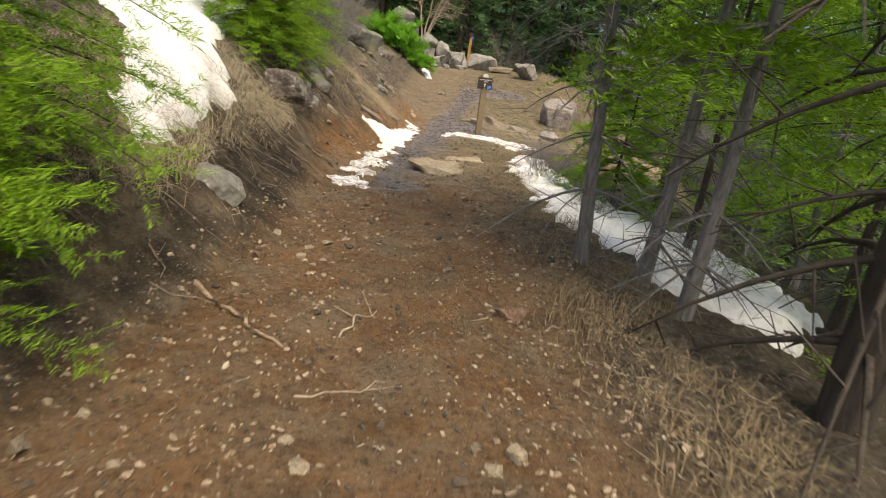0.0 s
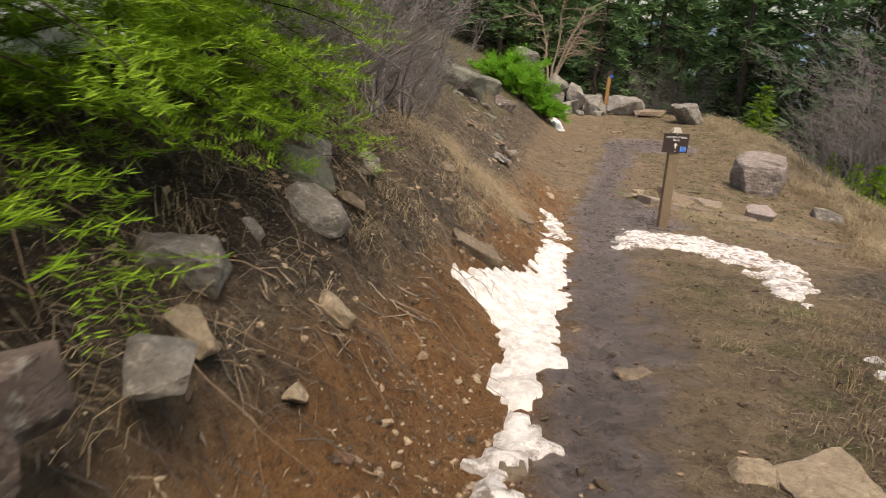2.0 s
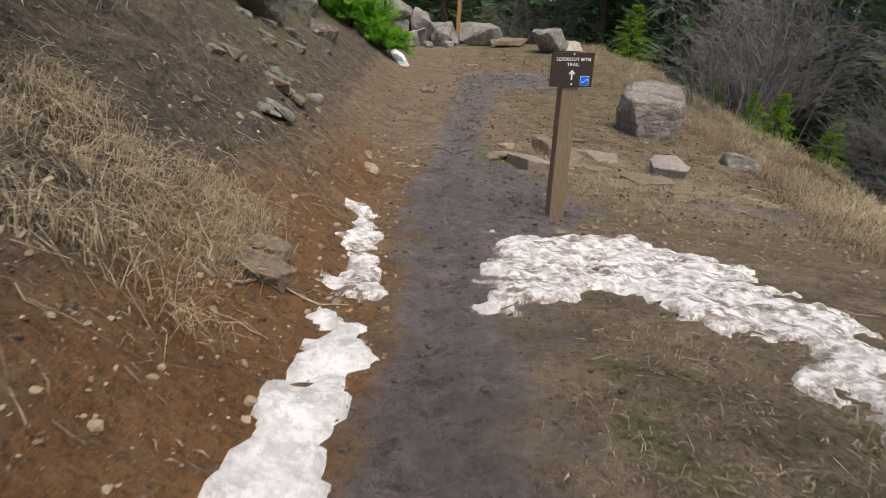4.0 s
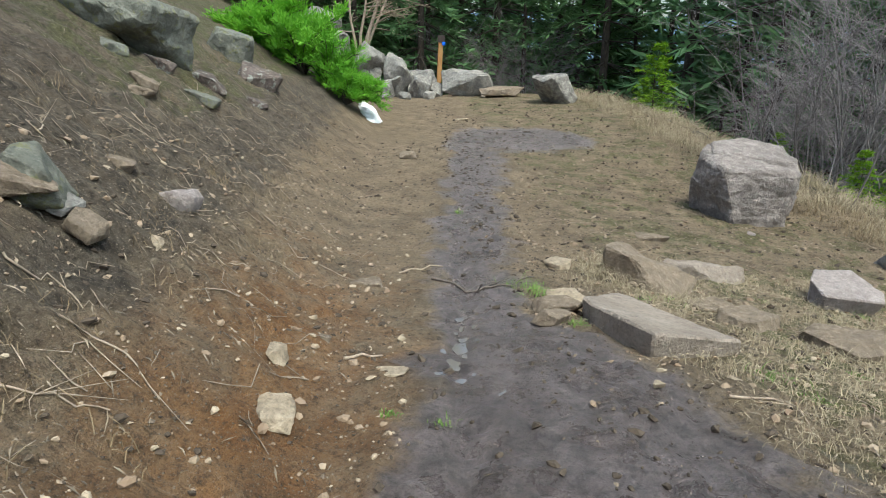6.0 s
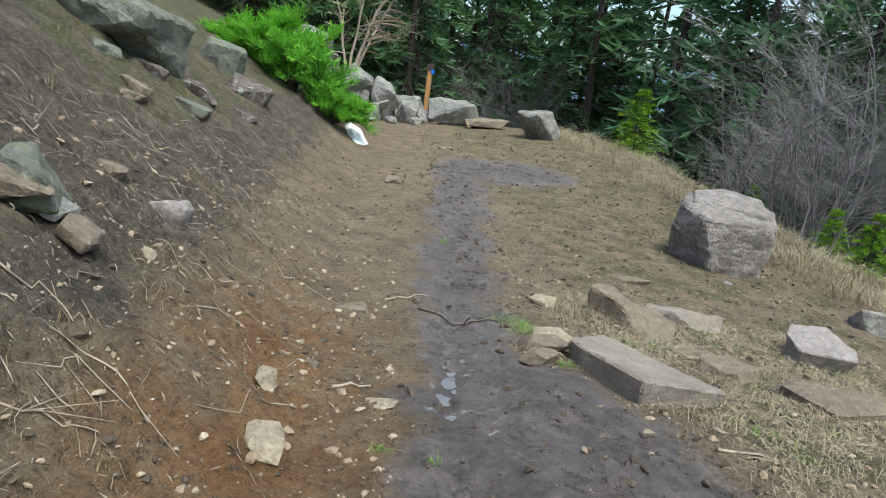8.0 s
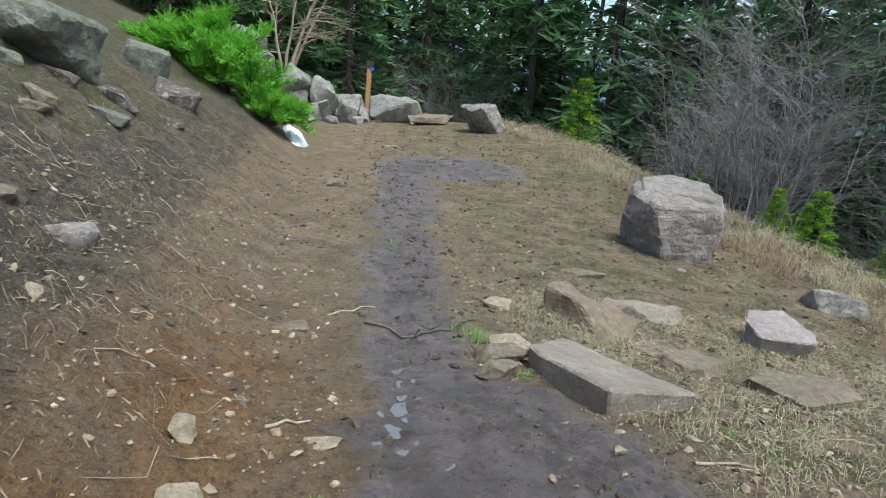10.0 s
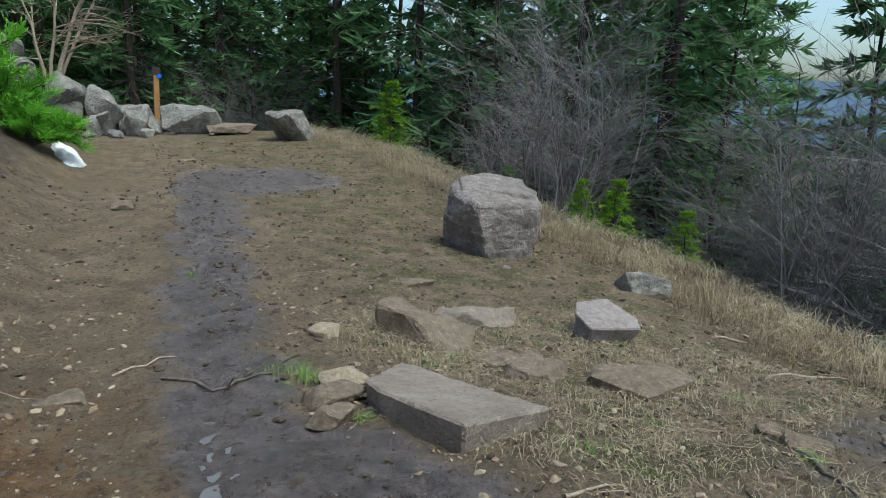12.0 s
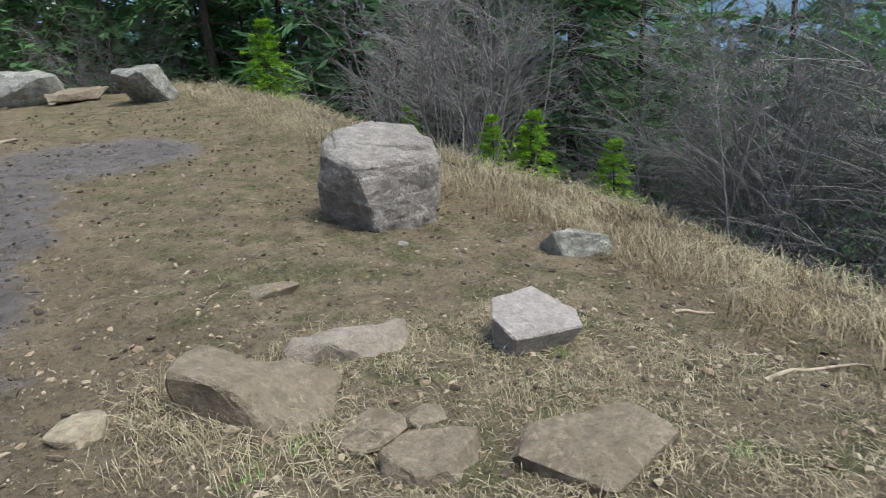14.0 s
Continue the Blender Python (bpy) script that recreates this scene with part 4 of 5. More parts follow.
plant(LITTLE, 5.3, 17.7, "small green fir behind the dry grass", turn=30, scale=0.62, group="low firs behind the grass")
plant(LITTLE, 5.8, 17.0, "small green fir behind the dry grass", turn=90, scale=0.6, group="low firs behind the grass")
plant(LITTLE, 5.6, 20.6, "small green fir behind the dry grass", turn=190, scale=0.5, group="low firs behind the grass")

# the wood: large pines down the slope and beyond the clearing
BARETRUNK = conifer(41, 10, 0.4, 2.0, PINE, DARKBARK, 0.16, 15, 5, 6, 0.31, 0.08, 0.3, 0.25, tuft=4, bend=0.008, joints=2, sides=3)
for x, y, s, turn in ((8.4, 20.0, 0.9, 20), (5.2, 28.4, 0.9, 220), (2.6, 30.6, 0.95, 70), (8.6, 11.2, 1.0, 300)):
    plant(BARETRUNK, x, y, "pine with a bare dark trunk and dead lower branches", "tree", "pine", turn, s, "pines with bare trunks")
PINES = [conifer(20 + s, 8.5 + 1.5 * (s % 3), 0.05 if s % 2 else 0.16, 2.0, PINE, DARKBARK, 0.11, 16, 5, 6, 0.31, 0.08, 0.3, 0.02 if s % 2 else 0.1, tuft=4, bend=0.008, joints=2, sides=3) for s in range(4)]
rng = random.Random(11)
spots = [(9.0, 20.6, 1.1), (9.2, 14.6, 1.2), (7.6, 25.5, 0.9), (6.3, 29.0, 0.8), (3.4, 30.2, 0.8), (0.6, 31.0, 0.85), (-3.4, 30.5, 0.8), (10.5, 17.5, 0.9), (-6.0, 29.5, 1.0), (1.8, 33.6, 1.35), (4.9, 32.8, 1.4), (7.9, 30.8, 1.4), (-1.6, 33.8, 1.3), (10.6, 27.4, 1.4), (6.6, 34.6, 1.5)]


def thicket(n, x0, x1, y0, y1, gap, lo, hi):
    """Adds up to n trees, at least gap apart, clear of the clearing."""
    had = len(spots)
    for _ in range(n * 60):
        if len(spots) - had >= n:
            break
        x, y = rng.uniform(x0, x1), rng.uniform(y0, y1)
        edge = station(y)[2]
        if (x < max(edge + 3.2, 4.5) and y < 29) or (y < 29 and x < 7.0 and y > 8):
            continue
        if all(math.hypot(x - p, y - q) > gap for p, q, _ in spots):
            spots.append((x, y, rng.uniform(lo, hi)))


thicket(90, -13, 13, 29.2, 42, 1.5, 0.75, 1.05)
thicket(16, 3, 10, 29.2, 36, 1.5, 1.1, 1.35)
thicket(38, 7, 15, 22, 34, 1.6, 1.0, 1.35)
thicket(26, 7.5, 18, 6, 22, 1.9, 0.5, 0.78)
thicket(13, 6.5, 22, -6, 7, 2.4, 0.7, 1.0)
thicket(70, -20, 34, 40, 58, 2.2, 1.2, 1.6)
for i, (x, y, s) in enumerate(spots):
    plant(PINES[i % 4], x, y, "dark green pine in the wood beyond the clearing", "tree", "pine", rng.uniform(0, 360), s, "wood of pines", (rng.uniform(-2, 2), rng.uniform(-2, 2)))


def bare_bush(seed, height, spread, stems=16, twigs=6, radius=0.016):
    """A leafless bush: stems from one foot that fork twice."""
    r = random.Random(seed)
    stem, twig = Heap(), Heap()
    for _ in range(stems):
        a, lean = r.uniform(0, 6.283), r.uniform(0.05, 1) ** 0.8 * spread
        h = height * r.uniform(0.35, 1.1)
        ox, oy, bow = r.gauss(0, 0.22 * spread), r.gauss(0, 0.22 * spread), r.uniform(-0.35, 0.35) * spread
        pts = [Vector((ox + math.cos(a) * lean * (k / 5) ** 1.4 - math.sin(a) * bow * math.sin(k * 0.63) + r.uniform(-0.07, 0.07) * k / 5, oy + math.sin(a) * lean * (k / 5) ** 1.4 + math.cos(a) * bow * math.sin(k * 0.63) + r.uniform(-0.07, 0.07) * k / 5, h * k / 5 * (1 - 0.12 * lean / max(spread, 0.01) * (k / 5)))) for k in range(6)]
        stem.add(*tube(pts, [radius * (1 - 0.17 * k) for k in range(6)], 5))
        for _ in range(twigs):
            k = r.uniform(1.2, 4.9)
            s = pts[int(k)].lerp(pts[int(k) + 1], k - int(k))
            g = Vector((math.cos(a) + r.uniform(-1, 1), math.sin(a) + r.uniform(-1, 1), r.uniform(0.1, 1.2))).normalized()
            ln = height * r.uniform(0.14, 0.3)
            mid, end = s + g * ln * 0.5 + Vector((0, 0, 0.02)), s + g * ln
            twig.add(*tube([s, mid, end], [radius * 0.4, radius * 0.28, radius * 0.1], 3))
            for _ in range(4):
                b = s.lerp(end, r.uniform(0.25, 0.95))
                e = b + (g + Vector((r.uniform(-1, 1), r.uniform(-1, 1), r.uniform(-0.5, 0.8)))).normalized() * ln * r.uniform(0.3, 0.6)
                twig.add(*tube([b, e], [radius * 0.2, radius * 0.07], 3))
    return stem.mesh("stem", GREYTWIG, True), twig.mesh("twig", GREYTWIG, True)


def plant_bush(meshes, x, y, label, turn, scale=1.0, group="", name="bare_bush"):
    root = tagged(new(name), label, "bush", group)
    root.matrix_basis = pose(x, y, ground(x, y) - 0.05, 0, 0, turn) @ Matrix.Diagonal((scale, scale, scale, 1))
    for nm, me in zip(("stem", "twig"), meshes):
        tagged(part(nm, me, root), kind="stuff")


BUSH = [bare_bush(4, 3.4, 1.7, 26, 13, 0.012), bare_bush(6, 3.0, 1.5, 26, 13, 0.012)]
for i, (x, y, s) in enumerate(((5.3, 18.9, 1.0), (6.1, 19.6, 1.05), (6.7, 15.7, 1.0), (7.2, 14.4, 1.05), (7.4, 16.6, 0.9), (6.9, 13.1, 0.9), (7.9, 18.4, 1.0), (8.0, 12.2, 1.0), (6.6, 27.5, 0.8), (2.6, 29.3, 0.7), (1.2, 29.6, 0.7), (7.7, 17.3, 1.2), (8.4, 16.0, 1.25), (7.5, 15.0, 1.1), (7.6, 13.6, 1.2), (8.9, 13.4, 1.2), (6.9, 20.8, 1.1), (5.9, 21.6, 0.9), (3.6, 29.2, 0.8))):
    plant_bush(BUSH[i % 2], x, y, "leafless grey bush with many thin stems", i * 67, s, "leafless bushes")
HEDGE = bare_bush(9, 1.1, 0.8, 32, 10, 0.007)
for i, (x, y, s) in enumerate(((-2.0, 8.3, 1.1), (-2.3, 9.3, 1.2), (-1.9, 9.9, 0.8), (-2.6, 10.6, 1.2), (-2.4, 7.6, 1.0), (-2.2, 12.0, 0.6), (-1.8, 7.7, 0.9), (-1.85, 8.7, 0.9), (-2.2, 10.2, 1.0), (-2.7, 9.6, 1.3), (-2.6, 8.6, 1.3))):
    plant_bush(HEDGE, x, y, "leafless grey bush on top of the bank", i * 50, s, "bushes on the bank")


for i, (x, y, s) in enumerate(((1.05, 6.5, 0.4), (1.0, 5.8, 0.35), (1.25, 7.3, 0.45), (1.2, 4.6, 0.35), (1.5, 3.3, 0.4))):
    plant_bush(HEDGE, x, y, "small leafless bush standing in snow", i * 80, s, "bushes in the snow")


def bare_tree():
    r = random.Random(31)
    trunk, limbs = Heap(), Heap()
    for a, lean, h, rad in ((0.2, 1.1, 3.2, 0.07), (2.6, 0.5, 2.8, 0.05), (0.9, 1.9, 3.0, 0.05), (-0.5, 0.4, 3.3, 0.05)):
        pts = [Vector((math.cos(a) * lean * (k / 6) ** 1.3, math.sin(a) * lean * (k / 6) ** 1.3, h * k / 6)) + Vector((r.uniform(-0.05, 0.05), r.uniform(-0.05, 0.05), 0)) * k / 3 for k in range(7)]
        trunk.add(*tube(pts, [rad * (1 - 0.14 * k) for k in range(7)], 7))
        for _ in range(12):
            k = r.uniform(2, 5.9)
            s = pts[int(k)].lerp(pts[int(k) + 1], k - int(k))
            g = Vector((math.cos(a) + r.uniform(-1, 1), math.sin(a) + r.uniform(-1, 1), r.uniform(-0.1, 0.9))).normalized()
            ln = r.uniform(0.5, 1.2)
            e = s + g * ln + Vector((0, 0, -0.1 * ln))
            limbs.add(*tube([s, s.lerp(e, 0.5) + Vector((0, 0, 0.06)), e], [rad * 0.4, rad * 0.25, 0.004], 4))
            for _ in range(5):
                b = s.lerp(e, r.uniform(0.3, 1))
                limbs.add(*tube([b, b + (g + Vector((r.uniform(-1, 1), r.uniform(-1, 1), r.uniform(-0.7, 0.7)))).normalized() * ln * 0.45], [0.009, 0.003], 3))
    root = tagged(new("bare_tree"), "leafless pale-barked tree growing above a rock pile", "tree")
    root.matrix_basis = pose(-1.25, 27.3, ground(-1.25, 27.3) - 0.05, 0, 0, 0)
    part("trunk", trunk.mesh("trunk", STICK, True), root)
    tagged(part("branch", limbs.mesh("branch", STICK, True), root), kind="stuff")


bare_tree()


def juniper(seed, length, wide, tall):
    """A low spreading evergreen: boughs fanning from one foot, close with needles."""
    r = random.Random(seed)
    limbs, leaves = Heap(), Heap()
    for _ in range(52):
        a = r.uniform(0, 6.283)
        end = Vector((math.cos(a) * length * r.uniform(0.3, 1), math.sin(a) * wide * r.uniform(0.3, 1), tall * r.uniform(0.25, 1)))
        pts = [Vector((0, 0, 0)).lerp(end, k / 4) + Vector((0, 0, 0.25 * tall * math.sin(k / 4 * 3.14))) for k in range(5)]
        limbs.add(*tube(pts, [0.014 * (1 - 0.2 * k) for k in range(5)], 4))
        for s in range(26):
            k = r.uniform(0.8, 3.98)
            base = pts[int(k)].lerp(pts[int(k) + 1], k - int(k))
            go = (end.normalized() + Vector((r.uniform(-1, 1), r.uniform(-1, 1), r.uniform(-0.4, 1)))).normalized()
            for q in range(8):
                o = base + go * 0.16 * q / 8
                dn = (go + Vector((r.uniform(-1, 1), r.uniform(-1, 1), r.uniform(-0.8, 1))) * 0.9).normalized()
                leaves.blade(o, o + dn * 0.075, 0.015, dn.orthogonal().normalized())
    return limbs.mesh("branch", DARKBARK, True), leaves.mesh("crown", JUNIPER)


JUN = juniper(2, 0.7, 0.5, 0.58)
for i, (x, y, s, lab) in enumerate(((-1.12, 21.3, 0.85, "bright green juniper shrub above a snow patch"), (-1.4, 21.5, 1.15, "bright green juniper shrub on the slope"), (-1.75, 21.6, 1.35, "bright green juniper shrub on the slope"), (-2.2, 22.0, 1.4, "bright green juniper shrub high on the slope"), (-0.95, 22.6, 0.5, "small bright green shrub beside a snow patch"))):
    root = tagged(new("juniper"), lab, "shrub", "junipers")
    root.matrix_basis = pose(x, y, ground(x, y) - 0.03, 0, 20, i * 70) @ Matrix.Diagonal((s, s, s, 1))
    for nm, me in zip(("branch", "crown"), JUN):
        tagged(part(nm, me, root), kind="stuff")


# ---- sticks and roots ----
def stick(name, pts, radius, material, label, forks=0, category="stick"):
    """A bent stick or root that lies on the ground along the plan points."""
    r = random.Random(len(label) + int(pts[0][0] * 100))
    line = []
    for (xa, ya), (xb, yb) in zip(pts, pts[1:]):
        for k in range(4):
            x, y = xa + (xb - xa) * k / 4 + r.uniform(-0.014, 0.014), ya + (yb - ya) * k / 4 + r.uniform(-0.014, 0.014)
            line.append(Vector((x, y, top(x, y) + radius * 0.8)))
    x, y = pts[-1]
    line.append(Vector((x, y, top(x, y) + radius * 0.6)))
    h = Heap()
    n = len(line)
    h.add(*tube(line, [radius * (1 - 0.6 * i / n) for i in range(n)], 6))
    for _ in range(forks):
        i = r.randrange(n // 3, n - 1)
        a = line[i]
        b = a + (line[i + 1] - a).normalized() * 0.1 + Vector((r.uniform(-0.1, 0.1), r.uniform(-0.1, 0.1), 0.02))
        h.add(*tube([a, b], [radius * 0.5, radius * 0.2], 4))
    return tagged(new(name, h.mesh(name, material, True)), label, category)


stick("root", [(-0.81, 2.05), (-0.66, 1.92), (-0.55, 1.78), (-0.4, 1.66)], 0.012, ROOT, "bent brown root lying on the trail")
stick("root", [(-1.04, 4.14), (-0.91, 4.31), (-0.78, 4.3)], 0.011, ROOT, "brown root reaching out of the bank", category="root")
stick("root", [(-0.96, 4.64), (-0.79, 4.75), (-0.62, 4.76)], 0.011, ROOT, "brown root reaching out of the bank", category="root")
stick("root", [(-0.92, 9.82), (-0.79, 10.02), (-0.72, 10.13), (-0.49, 10.12)], 0.009, STICK, "pale weathered root at the foot of the bank", 1)
stick("stick", [(-1.0, 10.1), (-0.9, 9.93)], 0.007, STICK, "short grey branch on the bank")
stick("stick", [(-0.25, 1.78), (-0.23, 1.95), (-0.16, 2.05)], 0.006, STICK, "thin pale stick lying on the trail", 2)
stick("stick", [(-0.3, 1.42), (-0.15, 1.5), (-0.08, 1.58)], 0.004, STICK, "thin brown twig lying on the trail", 1)
stick("stick", [(-0.1, 14.46), (0.14, 14.29), (0.29, 14.29), (0.48, 14.49)], 0.009, DARKSTICK, "thin wet dark stick lying across the muddy tread", 2)
stick("stick", [(-0.48, 13.28), (-0.34, 13.37)], 0.008, STICK, "short brown stick on the dirt")
stick("stick", [(-0.27, 14.58), (-0.02, 14.69)], 0.007, STICK, "short brown stick beside the tread")
stick("stick", [(0.13, 11.82), (0.37, 11.62)], 0.005, DARKSTICK, "thin pale stick lying on the mud")
stick("stick", [(2.93, 13.86), (3.15, 13.8), (3.42, 13.66)], 0.011, STICK, "weathered stick lying on the bare dirt", 1)
stick("stick", [(1.98, 13.12), (1.86, 12.92), (1.76, 12.75)], 0.011, DARKSTICK, "weathered branch lying on the grass", 1)
stick("stick", [(3.41, 14.58), (3.64, 14.49)], 0.012, STICK, "short pale stick on the dirt")
stick("stick", [(0.82, 13.03), (1.05, 13.05)], 0.007, STICK, "pale stick beside the muddy tread")
for sx, sy, ex, ey in ((-1.25, 12.75, -1.1, 12.86), (-1.1, 12.68, -0.86, 12.62), (-1.5, 13.3, -1.62, 13.72), (-1.62, 13.7, -1.78, 13.95), (-1.45, 12.3, -1.2, 12.35), (-1.3, 11.6, -1.05, 11.75), (-1.6, 14.6, -1.35, 14.5), (-1.15, 12.4, -0.92, 12.5), (-1.9, 15.2, -1.6, 15.0), (-1.3, 15.6, -1.1, 15.3), (-1.0, 11.3, -0.85, 11.5), (-1.25, 8.6, -1.05, 8.4), (-1.15, 6.8, -0.95, 6.6)):
    stick("dead_branch", [(sx, sy), ((sx + ex) / 2 + 0.03, (sy + ey) / 2 + 0.03), (ex, ey)], 0.0035, STICK, "thin dry forked branch lying on the slope", 3, "branch")


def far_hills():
    """A low ridge far across the valley, its haze put into the colour."""
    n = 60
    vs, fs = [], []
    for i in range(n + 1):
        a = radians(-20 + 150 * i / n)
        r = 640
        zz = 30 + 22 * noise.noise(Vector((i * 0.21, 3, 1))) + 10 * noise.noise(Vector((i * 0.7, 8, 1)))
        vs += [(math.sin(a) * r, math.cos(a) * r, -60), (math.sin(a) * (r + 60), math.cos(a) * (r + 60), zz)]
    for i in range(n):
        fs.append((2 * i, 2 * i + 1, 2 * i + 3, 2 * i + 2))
    return tagged(new("backdrop", mesh_of("backdrop", vs, fs, HILL)), "ridge far across the valley, painted in hazy blue", "hill", kind="structure")


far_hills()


# ---- puddles ----
def puddle(x, y, rx, ry, seed):
    ring = []
    n = 22
    for i in range(n):
        a = 6.283 * i / n
        k = 0.75 + 0.5 * noise.noise(Vector((math.cos(a) * 1.5 + seed, math.sin(a) * 1.5, seed)))
        ring.append((x + 1.1 * rx * k * math.cos(a), y + 1.2 * ry * k * math.sin(a)))
    z = sum(top(px, py) for px, py in ring) / n - 0.002
    vs = [(x, y, z)] + [(px, py, z) for px, py in ring] + [(px, py, z - 0.03) for px, py in ring]
    fs = [(0, 1 + i, 1 + (i + 1) % n) for i in range(n)] + [(1 + i, 1 + n + i, 1 + n + (i + 1) % n, 1 + (i + 1) % n) for i in range(n)]
    tagged(new("puddle", mesh_of("puddle", vs, fs, WATER, False)), "small puddle of water in the muddy tread", "puddle", "puddles in the tread")


for i, (x, y, a, b) in enumerate(((-0.02, 13.72, 0.035, 0.03), (0.02, 13.85, 0.05, 0.04), (-0.03, 13.45, 0.05, 0.05), (-0.09, 13.28, 0.06, 0.04), (0.0, 13.58, 0.04, 0.03), (0.05, 13.05, 0.03, 0.03), (-0.05, 13.65, 0.03, 0.02), (0.04, 13.5, 0.025, 0.02), (-0.01, 13.35, 0.03, 0.025), (-0.12, 13.4, 0.03, 0.03), (0.06, 13.72, 0.03, 0.02), (-0.06, 13.15, 0.04, 0.03), (-0.14, 13.18, 0.03, 0.025), (0.02, 14.0, 0.03, 0.02), (0.0, 13.2, 0.025, 0.02))):
    puddle(x, y, a, b, i + 3)


# ---- stuff: grass, gravel, twigs ----
def grass(name, label, spots, blades, height, material, seed, spread=0.1, droop=0.8, width=0.002, fall=(0, 0)):
    """Tufts of bent, curling blades at the plan spots, joined as one mesh. fall: the way in which they hang."""
    r = random.Random(seed)
    h = Heap()
    for x, y, s in spots:
        a0 = r.uniform(0, 6.283)
        for _ in range(int(blades * s)):
            bx, by = x + r.gauss(0, spread * s * 0.5), y + r.gauss(0, spread * s * 0.5)
            a = a0 + r.gauss(0, 1.1)
            ln = height * s * r.uniform(0.4, 1.3)
            g = (Vector((math.cos(a), math.sin(a), 0)) + Vector((*fall, 0))).normalized()
            curl = Vector((-g.y, g.x, 0)) * r.uniform(-0.5, 0.5)
            up = r.uniform(0.25, 1.15)
            p = Vector((bx, by, ground(bx, by) - 0.012))
            n = len(h.v)
            for k in range(4):
                w = width * (1 - k / 3.4)
                sd = Vector((-g.y, g.x, 0.3)) * w
                h.v += [tuple(p - sd), tuple(p + sd)]
                step = (g * (0.35 + 0.5 * droop * k / 3) + curl * k / 3 + Vector((0, 0, up - droop * 0.75 * k))).normalized()
                p = p + step * ln / 3
                low = ground(p.x, p.y) + 0.004
                if p.z < low:
                    p.z = low + r.random() * 0.01
            h.f += [(n + 2 * k, n + 2 * k + 1, n + 2 * k + 3, n + 2 * k + 2) for k in range(3)]
    return tagged(new(name, h.mesh(name, material)), label, "grass", kind="stuff")


def scatter(seed, n, x0, x1, y0, y1, keep, lo=0.5, hi=1.2):
    r = random.Random(seed)
    out, guard = [], 0
    while len(out) < n and guard < n * 40:
        guard += 1
        x, y = r.uniform(x0, x1), r.uniform(y0, y1)
        if r.random() < keep(x, y):
            out.append((x, y, r.uniform(lo, hi)))
    return out


def d_toe(x, y):
    return station(y)[1] - x


def d_edge(x, y):
    return x - station(y)[2]


grass("dry_grass", "dry straw-coloured grass hanging over the bank", scatter(1, 260, -1.75, -0.85, 0.5, 5.2, lambda x, y: 1.0 if 0.44 < d_toe(x, y) < 1.0 and y < 4.95 else 0), 50, 0.2, STRAW, 1, 0.12, 0.9, 0.0012, (0.9, 0))
grass("dry_grass", "dry straw-coloured grass on the bank", scatter(2, 120, -2.2, -0.8, 5.2, 10.6, lambda x, y: 0.8 if 0.5 < d_toe(x, y) < 1.3 else 0), 34, 0.2, MIDSTRAW, 2, 0.12, 0.9, 0.0012, (0.8, 0))
grass("dry_grass", "dry straw-coloured grass along the trail edge", scatter(3, 330, 0.3, 1.6, 0.5, 9.0, lambda x, y: 1.0 if -0.1 < d_edge(x, y) < 0.5 else 0), 34, 0.15, DULLSTRAW, 3, 0.13, 0.9, 0.0016, (0.5, 0))
grass("dry_grass", "dry straw-coloured grass along the drop", scatter(4, 520, 3.0, 6.2, 11.0, 26.0, lambda x, y: 1.0 if -0.7 < d_edge(x, y) < 1.0 else 0), 52, 0.3, STRAW, 4, 0.2, 0.75, 0.0024)
grass("dry_grass", "flattened dry grass among stones beside the tread", scatter(5, 560, 0.75, 3.2, 12.3, 15.2, lambda x, y: 0.0 if zones(x, y)[0] > 0.45 else 1.0), 26, 0.12, STRAW, 5, 0.16, 1.2, 0.0014)
grass("dry_grass", "dry grass round a half-buried rock", [(0.93, 14.75, 1.2), (1.0, 14.58, 1.1), (0.9, 14.9, 0.9), (1.08, 15.0, 1.0), (1.35, 14.5, 0.8), (1.5, 14.75, 0.7), (1.75, 13.7, 0.8), (2.1, 13.7, 0.8), (1.95, 14.05, 0.8), (1.4, 13.95, 0.7), (1.65, 14.2, 0.6)], 110, 0.17, STRAW, 6, 0.15, 0.9, 0.0015)
grass("dry_grass", "thin dry grass on the slope", scatter(7, 150, -2.6, -0.8, 11.0, 20.5, lambda x, y: 0.7 if d_toe(x, y) > 0.35 else 0), 26, 0.13, DULLSTRAW, 7, 0.14, 1.2, 0.0014, (0.6, 0))
grass("dry_grass", "pale dry grass matted on the bank", scatter(9, 70, -1.6, -0.8, 9.4, 10.7, lambda x, y: 1.0 if 0.3 < d_toe(x, y) < 1.0 else 0), 46, 0.22, MIDSTRAW, 9, 0.13, 0.9, 0.0013, (0.8, 0))
grass("dry_grass", "thin dry grass between the muddy tread and the drop", scatter(11, 170, 0.1, 1.5, 5.4, 10.4, lambda x, y: 0.0 if zones(x, y)[0] > 0.3 else 1.0), 30, 0.1, MIDSTRAW, 11, 0.14, 1.2, 0.0013)
grass("dry_weeds", "dull brown dry weeds along the drop", scatter(10, 360, 2.6, 6.4, 10.0, 17.5, lambda x, y: 1.0 if -1.0 < d_edge(x, y) < 1.2 else 0), 44, 0.2, DULLSTRAW, 10, 0.22, 0.8, 0.0022)
